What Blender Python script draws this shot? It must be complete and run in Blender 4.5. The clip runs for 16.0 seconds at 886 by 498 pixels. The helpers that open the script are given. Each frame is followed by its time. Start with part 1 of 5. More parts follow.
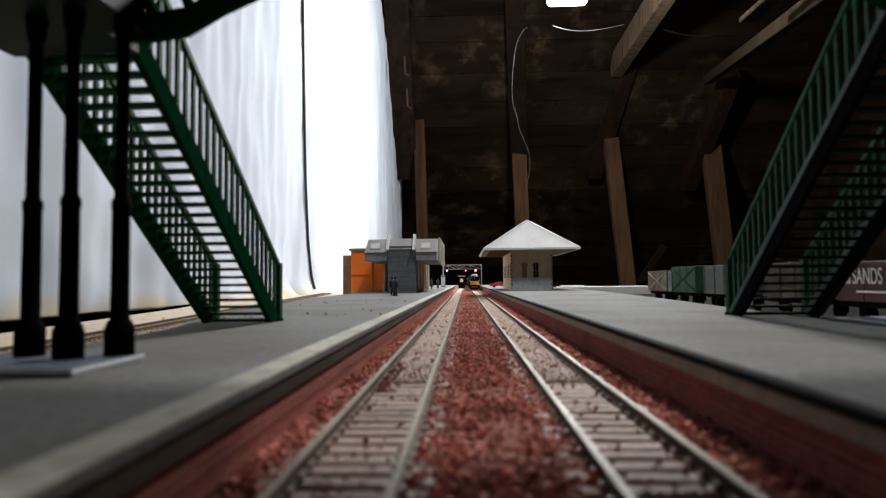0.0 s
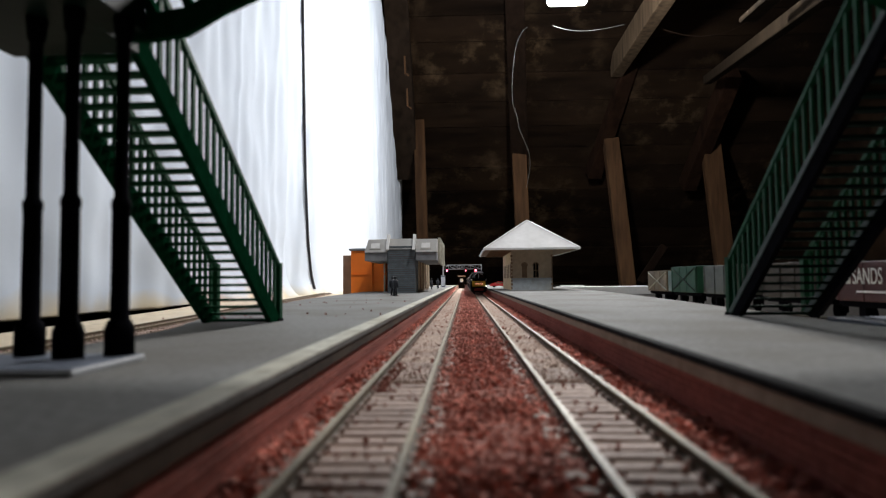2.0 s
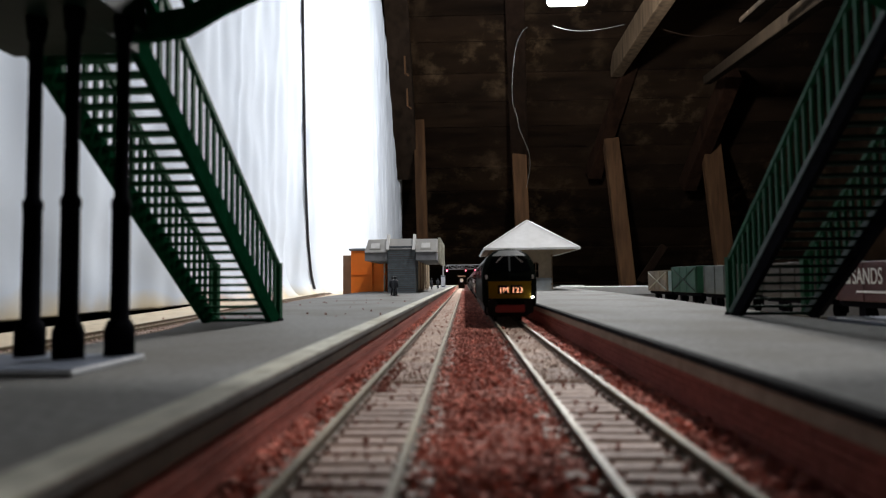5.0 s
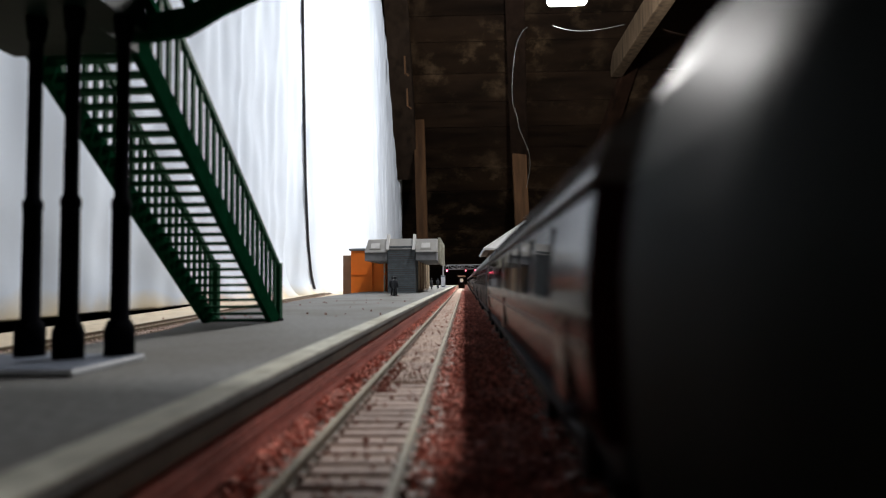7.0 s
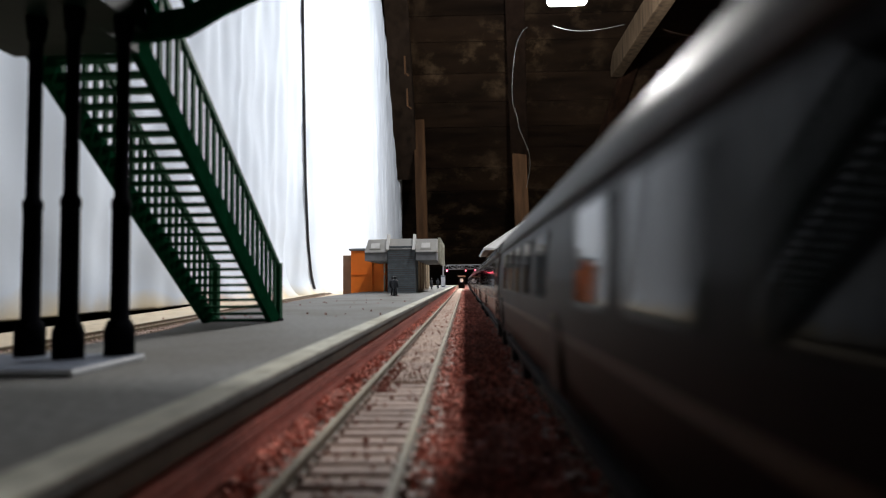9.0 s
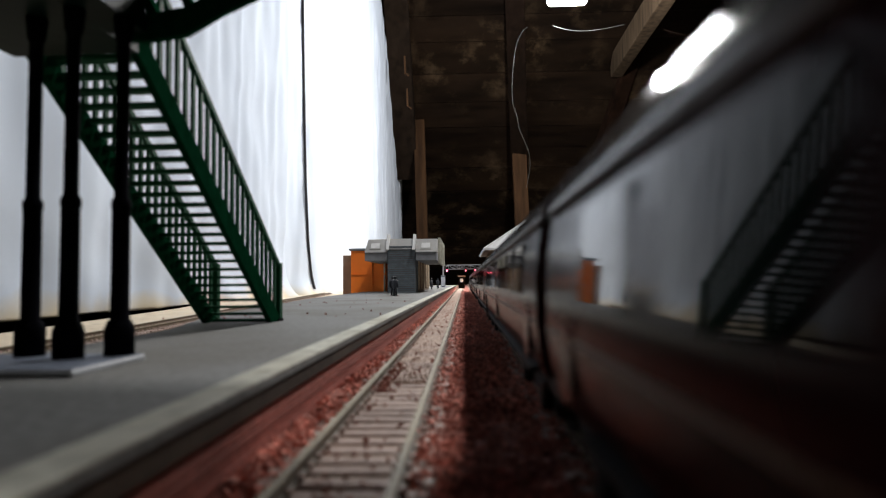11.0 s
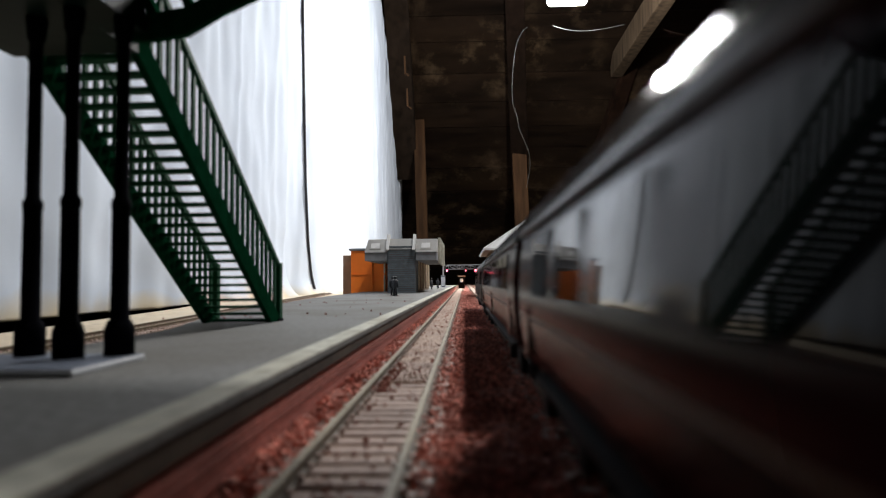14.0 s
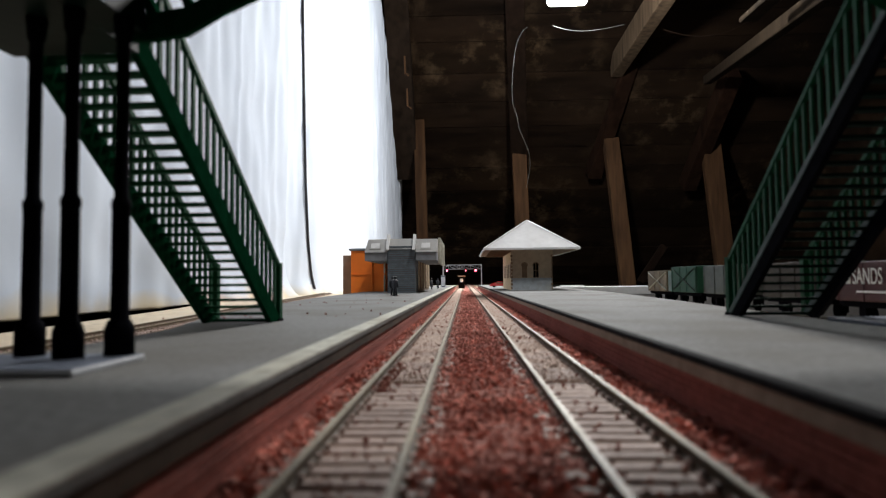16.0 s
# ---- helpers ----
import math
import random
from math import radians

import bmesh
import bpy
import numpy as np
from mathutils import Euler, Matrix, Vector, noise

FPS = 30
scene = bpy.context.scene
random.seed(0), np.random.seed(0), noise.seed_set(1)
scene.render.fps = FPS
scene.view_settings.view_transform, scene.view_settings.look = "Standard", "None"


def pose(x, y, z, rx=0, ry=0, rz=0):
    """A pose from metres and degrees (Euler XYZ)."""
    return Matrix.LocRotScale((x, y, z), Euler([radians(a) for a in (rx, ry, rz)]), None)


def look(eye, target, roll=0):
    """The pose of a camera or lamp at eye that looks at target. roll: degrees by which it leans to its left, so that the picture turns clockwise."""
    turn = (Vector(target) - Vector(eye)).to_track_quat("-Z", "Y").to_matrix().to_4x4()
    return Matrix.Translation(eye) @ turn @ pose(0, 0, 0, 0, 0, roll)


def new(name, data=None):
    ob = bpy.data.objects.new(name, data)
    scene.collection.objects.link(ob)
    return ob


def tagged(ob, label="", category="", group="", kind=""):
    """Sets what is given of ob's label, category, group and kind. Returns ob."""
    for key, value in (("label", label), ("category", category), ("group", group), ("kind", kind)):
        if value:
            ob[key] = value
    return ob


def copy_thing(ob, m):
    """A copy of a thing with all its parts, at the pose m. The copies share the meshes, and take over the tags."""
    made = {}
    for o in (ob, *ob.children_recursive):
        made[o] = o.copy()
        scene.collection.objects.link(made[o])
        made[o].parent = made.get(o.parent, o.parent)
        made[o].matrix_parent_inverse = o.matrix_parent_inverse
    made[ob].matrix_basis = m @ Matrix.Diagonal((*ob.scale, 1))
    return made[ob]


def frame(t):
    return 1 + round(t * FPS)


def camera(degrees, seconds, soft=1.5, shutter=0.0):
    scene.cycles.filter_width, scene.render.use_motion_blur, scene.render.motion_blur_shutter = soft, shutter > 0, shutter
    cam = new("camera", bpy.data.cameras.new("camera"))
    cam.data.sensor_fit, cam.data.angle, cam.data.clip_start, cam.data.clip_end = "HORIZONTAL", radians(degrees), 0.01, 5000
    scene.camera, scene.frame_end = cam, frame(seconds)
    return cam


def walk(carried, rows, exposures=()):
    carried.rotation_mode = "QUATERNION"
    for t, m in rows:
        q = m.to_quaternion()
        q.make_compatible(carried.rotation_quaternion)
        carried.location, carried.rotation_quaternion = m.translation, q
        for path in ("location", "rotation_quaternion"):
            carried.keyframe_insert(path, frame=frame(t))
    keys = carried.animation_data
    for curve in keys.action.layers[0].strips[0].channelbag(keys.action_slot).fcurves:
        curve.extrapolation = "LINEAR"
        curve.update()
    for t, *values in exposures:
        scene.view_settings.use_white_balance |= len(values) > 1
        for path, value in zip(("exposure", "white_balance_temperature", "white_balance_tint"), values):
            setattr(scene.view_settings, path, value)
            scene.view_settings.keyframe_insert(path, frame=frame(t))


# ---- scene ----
# ---- camera: stands still on the ballast between the two tracks ----
# World: x to the right of the line, y along it, z up; rail tops lie at z = 0.
cam = camera(69.98, 16.0, soft=1.2, shutter=0.4)
EYE = (0.0, 0.0, 0.028)
VIEW = look(EYE, (-0.0339, 1.0, 0.028 + 0.0509), -0.6)
walk(cam, [(0.0, VIEW), (16.0, VIEW)])
cam.data.dof.use_dof = True
cam.data.dof.focus_distance = 1.4
cam.data.dof.aperture_fstop = 20.0

# ---- world and light: one lamp seen under the roof, one added, a dark loft ----
world = bpy.data.worlds.new("world")
scene.world = world
world.use_nodes = True
world.node_tree.nodes["Background"].inputs[0].default_value = (0.6, 0.7, 0.9, 1)
world.node_tree.nodes["Background"].inputs[1].default_value = 0.002
scene.view_settings.exposure = 0.0

# one lamp hangs ahead; a second, unseen, is added to light the building fronts
LAMP, LAMP_ADDED = (0.435, 2.55, 1.190), (0.36, 0.62, 1.16)


def lamp_glow_down(at, energy, across, along):
    light = new("ceiling_lamp_light", bpy.data.lights.new("ceiling_lamp_light", "AREA"))
    light.data.shape = "RECTANGLE"
    light.data.size, light.data.size_y = across, along
    light.data.energy = energy
    light.data.color = (0.99, 0.97, 0.955)
    light.matrix_world = pose(at[0], at[1], at[2] - 0.036)


bulb = new("ceiling_lamp_light", bpy.data.lights.new("ceiling_lamp_light", "POINT"))
bulb.data.energy, bulb.data.shadow_soft_size, bulb.data.color = 117.0, 0.045, (0.99, 0.97, 0.955)
bulb.location = (LAMP[0], LAMP[1], LAMP[2] - 0.095)
lamp_glow_down((LAMP[0], LAMP[1] - 0.26, LAMP[2]), 13.0, 0.09, 0.38)
# light of the added lamp, out of view beyond the footbridge
lamp_glow_down(LAMP_ADDED, 8.2, 0.06, 0.20)


# ---- materials ----
def mat(name, colour, rough=0.6, vary=0.25, scale=60.0, bump=0.15, metal=0.0, stain=None, stain_scale=8.0,
        stain_amount=0.5, stretch=(1, 1, 1), spec=0.5, island=0.0, coords="Object", bump_distance=0.0006, coat=0.0):
    m = bpy.data.materials.new(name)
    m.use_nodes = True
    nt = m.node_tree
    n, l = nt.nodes, nt.links
    b = n["Principled BSDF"]
    b.inputs["Metallic"].default_value = metal
    b.inputs["Specular IOR Level"].default_value = spec
    b.inputs["Coat Weight"].default_value = coat
    b.inputs["Coat Roughness"].default_value = 0.12
    tc = n.new("ShaderNodeTexCoord")
    mp = n.new("ShaderNodeMapping")
    mp.inputs["Scale"].default_value = stretch
    l.new(tc.outputs[coords], mp.inputs["Vector"])
    fine = n.new("ShaderNodeTexNoise")
    fine.inputs["Scale"].default_value = scale
    fine.inputs["Detail"].default_value = 6
    l.new(mp.outputs[0], fine.inputs["Vector"])
    big = n.new("ShaderNodeTexNoise")
    big.inputs["Scale"].default_value = stain_scale
    big.inputs["Detail"].default_value = 5
    l.new(mp.outputs[0], big.inputs["Vector"])
    ramp = n.new("ShaderNodeValToRGB")
    lo = [max(0, c * (1 - vary)) for c in colour]
    hi = [min(1, c * (1 + vary)) for c in colour]
    ramp.color_ramp.elements[0].color, ramp.color_ramp.elements[1].color = (*lo, 1), (*hi, 1)
    ramp.color_ramp.elements[0].position, ramp.color_ramp.elements[1].position = 0.3, 0.7
    l.new(fine.outputs["Fac"], ramp.inputs["Fac"])
    out = ramp.outputs["Color"]
    if stain:
        sr = n.new("ShaderNodeValToRGB")
        sr.color_ramp.elements[0].position, sr.color_ramp.elements[1].position = 0.45, 0.72
        sr.color_ramp.elements[1].color = (stain_amount, stain_amount, stain_amount, 1)
        l.new(big.outputs["Fac"], sr.inputs["Fac"])
        mx = n.new("ShaderNodeMix")
        mx.data_type = "RGBA"
        l.new(sr.outputs["Color"], mx.inputs["Factor"])
        l.new(out, mx.inputs["A"])
        mx.inputs["B"].default_value = (*stain, 1)
        out = mx.outputs["Result"]
    if island:
        geo = n.new("ShaderNodeNewGeometry")
        inf = n.new("ShaderNodeObjectInfo")
        add = n.new("ShaderNodeMath")
        add.operation = "ADD"
        l.new(geo.outputs["Random Per Island"], add.inputs[0])
        l.new(inf.outputs["Random"], add.inputs[1])
        fr = n.new("ShaderNodeMath")
        fr.operation = "FRACT"
        l.new(add.outputs[0], fr.inputs[0])
        mr = n.new("ShaderNodeMapRange")
        mr.inputs["To Min"].default_value, mr.inputs["To Max"].default_value = 1 - island, 1 + island
        l.new(fr.outputs[0], mr.inputs["Value"])
        hs = n.new("ShaderNodeHueSaturation")
        l.new(mr.outputs[0], hs.inputs["Value"])
        l.new(out, hs.inputs["Color"])
        out = hs.outputs["Color"]
    l.new(out, b.inputs["Base Color"])
    rr = n.new("ShaderNodeMapRange")
    rr.inputs["To Min"].default_value, rr.inputs["To Max"].default_value = max(0.02, rough - min(0.1, rough * 0.3)), min(1, rough + min(0.1, rough * 0.3))
    l.new(big.outputs["Fac"], rr.inputs["Value"])
    l.new(rr.outputs[0], b.inputs["Roughness"])
    if bump:
        bp = n.new("ShaderNodeBump")
        bp.inputs["Strength"].default_value = bump
        bp.inputs["Distance"].default_value = bump_distance
        l.new(fine.outputs["Fac"], bp.inputs["Height"])
        l.new(bp.outputs[0], b.inputs["Normal"])
    return m


def glow(name, colour, strength):
    m = bpy.data.materials.new(name)
    m.use_nodes = True
    b = m.node_tree.nodes["Principled BSDF"]
    b.inputs["Base Color"].default_value = (*colour, 1)
    b.inputs["Emission Color"].default_value = (*colour, 1)
    b.inputs["Emission Strength"].default_value = strength
    return m


M_BALLAST = mat("red_ballast", (0.33, 0.130, 0.100), 0.9, 0.3, 900, 0.6, stain=(0.17, 0.06, 0.05), stain_scale=25, stain_amount=0.6, spec=0.15)
M_STONE = mat("ballast_stone", (0.60, 0.240, 0.185), 0.9, 0.3, 700, 0.3, stain=(0.16, 0.055, 0.045), stain_scale=26, stain_amount=0.6, island=0.5, spec=0.2)
M_SLEEPER = mat("grey_sleeper_plastic", (0.42, 0.315, 0.27), 0.7, 0.25, 500, 0.25, stain=(0.25, 0.16, 0.13), stain_scale=45, island=0.18, spec=0.25)
M_RAIL = mat("nickel_silver_rail", (0.33, 0.280, 0.190), 0.55, 0.2, 400, 0.05, spec=0.3, stain=(0.25, 0.19, 0.13), stain_scale=40, stain_amount=0.4)
M_RAILSIDE = mat("dark_brown_rail_side", (0.115, 0.085, 0.056), 0.7, 0.3, 400, 0.1, spec=0.15, stain=(0.20, 0.16, 0.11), stain_scale=40, stain_amount=0.4)
M_BRICK = mat("red_brick_card", (0.34, 0.104, 0.078), 0.85, 0.25, 500, 0.3, stain=(0.16, 0.045, 0.035), stain_scale=20, island=0.15, spec=0.15)
M_JOINT = mat("dark_mortar", (0.12, 0.04, 0.033), 0.95, 0.2, 400, 0.2)
M_PLATFORM = mat("grey_platform_card", (0.198, 0.202, 0.198), 0.85, 0.22, 500, 0.3, stain=(0.125, 0.112, 0.09), stain_scale=16, stain_amount=0.65, spec=0.18)
M_COPING = mat("cream_coping", (0.52, 0.52, 0.44), 0.7, 0.25, 220, 0.3, stain=(0.26, 0.23, 0.16), stain_scale=45, stain_amount=0.75, spec=0.25)
M_CARD_EDGE = mat("shaded_brown_card_edge", (0.04, 0.026, 0.017), 0.85, 0.25, 400, 0.3, stain=(0.20, 0.14, 0.09), stain_scale=14, stain_amount=0.7, spec=0.15)
M_BLACK_EDGE = mat("black_painted_edge", (0.014, 0.015, 0.017), 0.85, 0.3, 300, 0.2, spec=0.06)
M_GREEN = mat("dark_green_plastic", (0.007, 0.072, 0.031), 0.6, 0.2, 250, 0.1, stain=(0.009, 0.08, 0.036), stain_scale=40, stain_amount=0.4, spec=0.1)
M_LITEDGE = mat("lit_edge_grey_plastic", (0.050, 0.078, 0.070), 0.5, 0.25, 250, 0.1, spec=0.15)
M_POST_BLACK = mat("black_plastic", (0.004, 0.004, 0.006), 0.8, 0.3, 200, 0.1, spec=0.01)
M_SLABEDGE = mat("pale_grey_plastic", (0.50, 0.52, 0.55), 0.6, 0.12, 200, 0.1)
M_SLAB = mat("pale_blue_grey_plastic", (0.11, 0.13, 0.175), 0.6, 0.12, 200, 0.1)
M_SHEET = mat("white_cotton_sheet", (0.60, 0.672, 0.775), 0.9, 0.03, 700, 0.25, stain=(0.53, 0.605, 0.72), stain_scale=4, stain_amount=0.5)
def hem_stain(m, z0, z1, colour):
    """Yellowed damp stain along the bottom edge of the cloth."""
    n, l = m.node_tree.nodes, m.node_tree.links
    b = n["Principled BSDF"]
    old = b.inputs["Base Color"].links[0].from_socket
    tc, sep, nz, add = n.new("ShaderNodeTexCoord"), n.new("ShaderNodeSeparateXYZ"), n.new("ShaderNodeTexNoise"), n.new("ShaderNodeMath")
    nz.inputs["Scale"].default_value = 14.0
    l.new(tc.outputs["Object"], sep.inputs[0])
    l.new(tc.outputs["Object"], nz.inputs["Vector"])
    add.operation = "MULTIPLY_ADD"
    add.inputs[1].default_value = 0.06
    l.new(nz.outputs["Fac"], add.inputs[0])
    l.new(sep.outputs["Z"], add.inputs[2])
    mr = n.new("ShaderNodeMapRange")
    mr.inputs["From Min"].default_value, mr.inputs["From Max"].default_value = z1 + 0.03, z0 + 0.03
    l.new(add.outputs[0], mr.inputs["Value"])
    mx = n.new("ShaderNodeMix")
    mx.data_type = "RGBA"
    l.new(mr.outputs[0], mx.inputs["Factor"])
    l.new(old, mx.inputs["A"])
    mx.inputs["B"].default_value = (*colour, 1)
    l.new(mx.outputs["Result"], b.inputs["Base Color"])


hem_stain(M_SHEET, -0.015, 0.022, (0.66, 0.56, 0.38))
M_BOARD = mat("bare_baseboard", (0.62, 0.52, 0.38), 0.85, 0.15, 120, 0.2, stain=(0.75, 0.70, 0.58), stain_scale=9)
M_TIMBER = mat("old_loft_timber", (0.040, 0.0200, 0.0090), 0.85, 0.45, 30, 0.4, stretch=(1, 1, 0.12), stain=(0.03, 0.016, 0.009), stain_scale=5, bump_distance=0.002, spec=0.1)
# far darker than bare wood: the loft's dimness is put into the colour
M_ROOFBOARD = mat("dimmed_roof_boards", (0.0052, 0.0031, 0.0019), 0.9, 0.5, 9, 0.5, stretch=(0.35, 1.6, 1.6), stain=(0.019, 0.011, 0.006), stain_scale=1.6, stain_amount=0.6, island=0.4, bump_distance=0.003, spec=0.03)


def flaking(m, colour, size, amount):
    """Old limewash that clings in small ragged flakes, thick in some spots and gone in others."""
    n, l = m.node_tree.nodes, m.node_tree.links
    b = n["Principled BSDF"]
    old = b.inputs["Base Color"].links[0].from_socket
    tc = n.new("ShaderNodeTexCoord")
    masks = []
    for scale, detail, lo, hi in ((size, 12, 0.50, 0.66), (size * 0.16, 3, 0.48, 0.68)):
        nz, mr = n.new("ShaderNodeTexNoise"), n.new("ShaderNodeMapRange")
        nz.inputs["Scale"].default_value, nz.inputs["Detail"].default_value, nz.inputs["Roughness"].default_value = scale, detail, 0.72
        mr.inputs["From Min"].default_value, mr.inputs["From Max"].default_value = lo, hi
        l.new(tc.outputs["Object"], nz.inputs["Vector"])
        l.new(nz.outputs["Fac"], mr.inputs["Value"])
        masks.append(mr)
    both = n.new("ShaderNodeMath")
    both.operation = "MULTIPLY"
    l.new(masks[0].outputs[0], both.inputs[0])
    l.new(masks[1].outputs[0], both.inputs[1])
    part_of = n.new("ShaderNodeMath")
    part_of.operation = "MULTIPLY"
    part_of.inputs[1].default_value = amount
    l.new(both.outputs[0], part_of.inputs[0])
    mx = n.new("ShaderNodeMix")
    mx.data_type = "RGBA"
    l.new(part_of.outputs[0], mx.inputs["Factor"])
    l.new(old, mx.inputs["A"])
    mx.inputs["B"].default_value = (*colour, 1)
    l.new(mx.outputs["Result"], b.inputs["Base Color"])


flaking(M_ROOFBOARD, (0.105, 0.070, 0.040), 6.0, 0.5)
# five tones of one roof timber: each rafter's light or shade is in its colour
M_DARKTIMBER = mat("near_black_loft_timber", (0.007, 0.004, 0.0026), 0.9, 0.35, 30, 0.4, stretch=(1, 1, 0.12), stain=(0.003, 0.002, 0.0014), stain_scale=5, bump_distance=0.002, spec=0.03)
M_RAFTER = mat("dim_rafter_timber", (0.012, 0.008, 0.0055), 0.9, 0.5, 24, 0.4, stretch=(1, 1, 0.15), stain=(0.008, 0.005, 0.003), stain_scale=6, bump_distance=0.002, spec=0.04)
M_LITTIMBER = mat("lit_rafter_timber", (0.045, 0.031, 0.019), 0.9, 0.5, 30, 0.4, stretch=(1, 1, 0.12), stain=(0.028, 0.017, 0.010), stain_scale=4, bump_distance=0.002, spec=0.06)
M_REDTIMBER = mat("shaded_reddish_rafter", (0.012, 0.0058, 0.0034), 0.9, 0.5, 24, 0.4, stretch=(1, 1, 0.15), stain=(0.005, 0.003, 0.002), stain_scale=6, bump_distance=0.002, spec=0.03)
M_BEAM = mat("dim_beam_timber", (0.011, 0.0076, 0.0046), 0.9, 0.5, 30, 0.4, stretch=(1, 1, 0.12), stain=(0.010, 0.006, 0.004), stain_scale=4, bump_distance=0.002, spec=0.05)
# two darker copies of the green plastic, with shade put into the colour
M_SHADEGREEN = mat("shaded_green_plastic", (0.004, 0.036, 0.016), 0.9, 0.25, 250, 0.1, stain=(0.003, 0.022, 0.010), stain_scale=40, stain_amount=0.5, spec=0.0)
M_DEEPSHADEGREEN = mat("deep_shade_green_plastic", (0.003, 0.013, 0.009), 0.5, 0.2, 250, 0.1, spec=0.05)
M_DUST = mat("dusty_track_bed", (0.46, 0.345, 0.28), 0.95, 0.3, 420, 0.6, stain=(0.26, 0.16, 0.125), stain_scale=34, stain_amount=0.65, spec=0.15)
M_DUSTSTONE = mat("dusty_stone", (0.46, 0.335, 0.27), 0.9, 0.25, 700, 0.3, stain=(0.22, 0.11, 0.09), stain_scale=30, stain_amount=0.6, island=0.22, spec=0.15)
M_SIDINGSHADE = mat("siding_shade_ground", (0.009, 0.0075, 0.006), 0.95, 0.35, 300, 0.4, stain=(0.016, 0.012, 0.009), stain_scale=15, spec=0.05)
M_FLOORBOARD = mat("dusty_floorboards", (0.035, 0.025, 0.018), 0.9, 0.3, 20, 0.3, stretch=(1, 0.2, 1), stain=(0.06, 0.05, 0.04), stain_scale=3, spec=0.05)
M_CABLE_BLACK = mat("black_rubber", (0.015, 0.015, 0.018), 0.5, 0.2, 60, 0.05)
M_CABLE_GREY = mat("grey_pvc", (0.042, 0.040, 0.036), 0.5, 0.15, 60, 0.05)


# ---- mesh tools ----
def part(name, bm, material, parent=None, label=""):
    me = bpy.data.meshes.new(name)
    bmesh.ops.recalc_face_normals(bm, faces=bm.faces)
    bm.to_mesh(me)
    bm.free()
    me.materials.append(material)
    ob = new(name, me)
    if parent:
        ob.parent = parent
    if label:
        ob["label"] = label
    return ob


def thing(name, label, category, group="", kind="", at=None):
    ob = new(name)
    ob.empty_display_size = 0.01
    if at:
        ob.matrix_world = at
    return tagged(ob, label, category, group, kind)


def hexa(bm, pts):
    """A six-sided solid from four bottom and four top corners."""
    v = [bm.verts.new(p) for p in pts]
    for f in ((0, 1, 2, 3), (4, 5, 6, 7), (0, 1, 5, 4), (1, 2, 6, 5), (2, 3, 7, 6), (3, 0, 4, 7)):
        bm.faces.new([v[i] for i in f])


def box(bm, x0, x1, y0, y1, z0, z1):
    hexa(bm, [(x0, y0, z0), (x1, y0, z0), (x1, y1, z0), (x0, y1, z0), (x0, y0, z1), (x1, y0, z1), (x1, y1, z1), (x0, y1, z1)])


def boxed(x0, x1, y0, y1, z0, z1, bevel=0.0):
    bm = bmesh.new()
    box(bm, min(x0, x1), max(x0, x1), min(y0, y1), max(y0, y1), min(z0, z1), max(z0, z1))
    if bevel:
        bmesh.ops.bevel(bm, geom=list(bm.edges), offset=bevel, segments=1, affect="EDGES")
    return bm


def prism(bm, outline, axis, a, b):
    """Extrudes a closed outline of (u, v) along axis from a to b. x: (y, z), y: (x, z), z: (x, y)."""
    def at(u, v, w):
        return {"x": (w, u, v), "y": (u, w, v), "z": (u, v, w)}[axis]
    lo = [bm.verts.new(at(u, v, a)) for u, v in outline]
    hi = [bm.verts.new(at(u, v, b)) for u, v in outline]
    bm.faces.new(lo)
    bm.faces.new(hi[::-1])
    k = len(outline)
    for i in range(k):
        bm.faces.new((lo[i], lo[(i + 1) % k], hi[(i + 1) % k], hi[i]))


def rod(bm, p, q, r0, r1=None, sides=8):
    """A round bar from p to q."""
    p, q = Vector(p), Vector(q)
    r1 = r0 if r1 is None else r1
    turn = (q - p).to_track_quat("Z", "Y").to_matrix()
    rings = []
    for c, r in ((p, r0), (q, r1)):
        rings.append([bm.verts.new(c + turn @ Vector((r * math.cos(2 * math.pi * i / sides), r * math.sin(2 * math.pi * i / sides), 0))) for i in range(sides)])
    bm.faces.new(rings[0])
    bm.faces.new(rings[1])
    for i in range(sides):
        bm.faces.new((rings[0][i], rings[0][(i + 1) % sides], rings[1][(i + 1) % sides], rings[1][i]))


def bar(bm, p, q, w, h, up=(0, 0, 1)):
    """A squared timber from p to q, w wide and h deep."""
    p, q = Vector(p), Vector(q)
    d = (q - p).normalized()
    s = d.cross(Vector(up)).normalized() * w / 2
    u = s.cross(d).normalized() * h / 2
    hexa(bm, [p - s - u, p + s - u, p + s + u, p - s + u, q - s - u, q + s - u, q + s + u, q - s + u])


def lathe(bm, profile, sides=14, at=(0, 0, 0)):
    """Turns (radius, z) pairs round a vertical axis."""
    rings = []
    for r, z in profile:
        rings.append([bm.verts.new((at[0] + r * math.cos(2 * math.pi * i / sides), at[1] + r * math.sin(2 * math.pi * i / sides), at[2] + z)) for i in range(sides)])
    for a, b in zip(rings, rings[1:]):
        for i in range(sides):
            bm.faces.new((a[i], a[(i + 1) % sides], b[(i + 1) % sides], b[i]))
    bm.faces.new(rings[0])
    bm.faces.new(rings[-1])


def cable(name, pts, r, material, label, category):
    cu = bpy.data.curves.new(name, "CURVE")
    cu.dimensions, cu.bevel_depth, cu.bevel_resolution = "3D", r, 2
    sp = cu.splines.new("NURBS")
    sp.points.add(len(pts) - 1)
    for p, c in zip(sp.points, pts):
        p.co = (*c, 1)
    sp.use_endpoint_u, sp.order_u = True, 4
    cu.materials.append(material)
    return tagged(new(name, cu), label, category)


def smooth(ob):
    for p in ob.data.polygons:
        p.use_smooth = True
    return ob


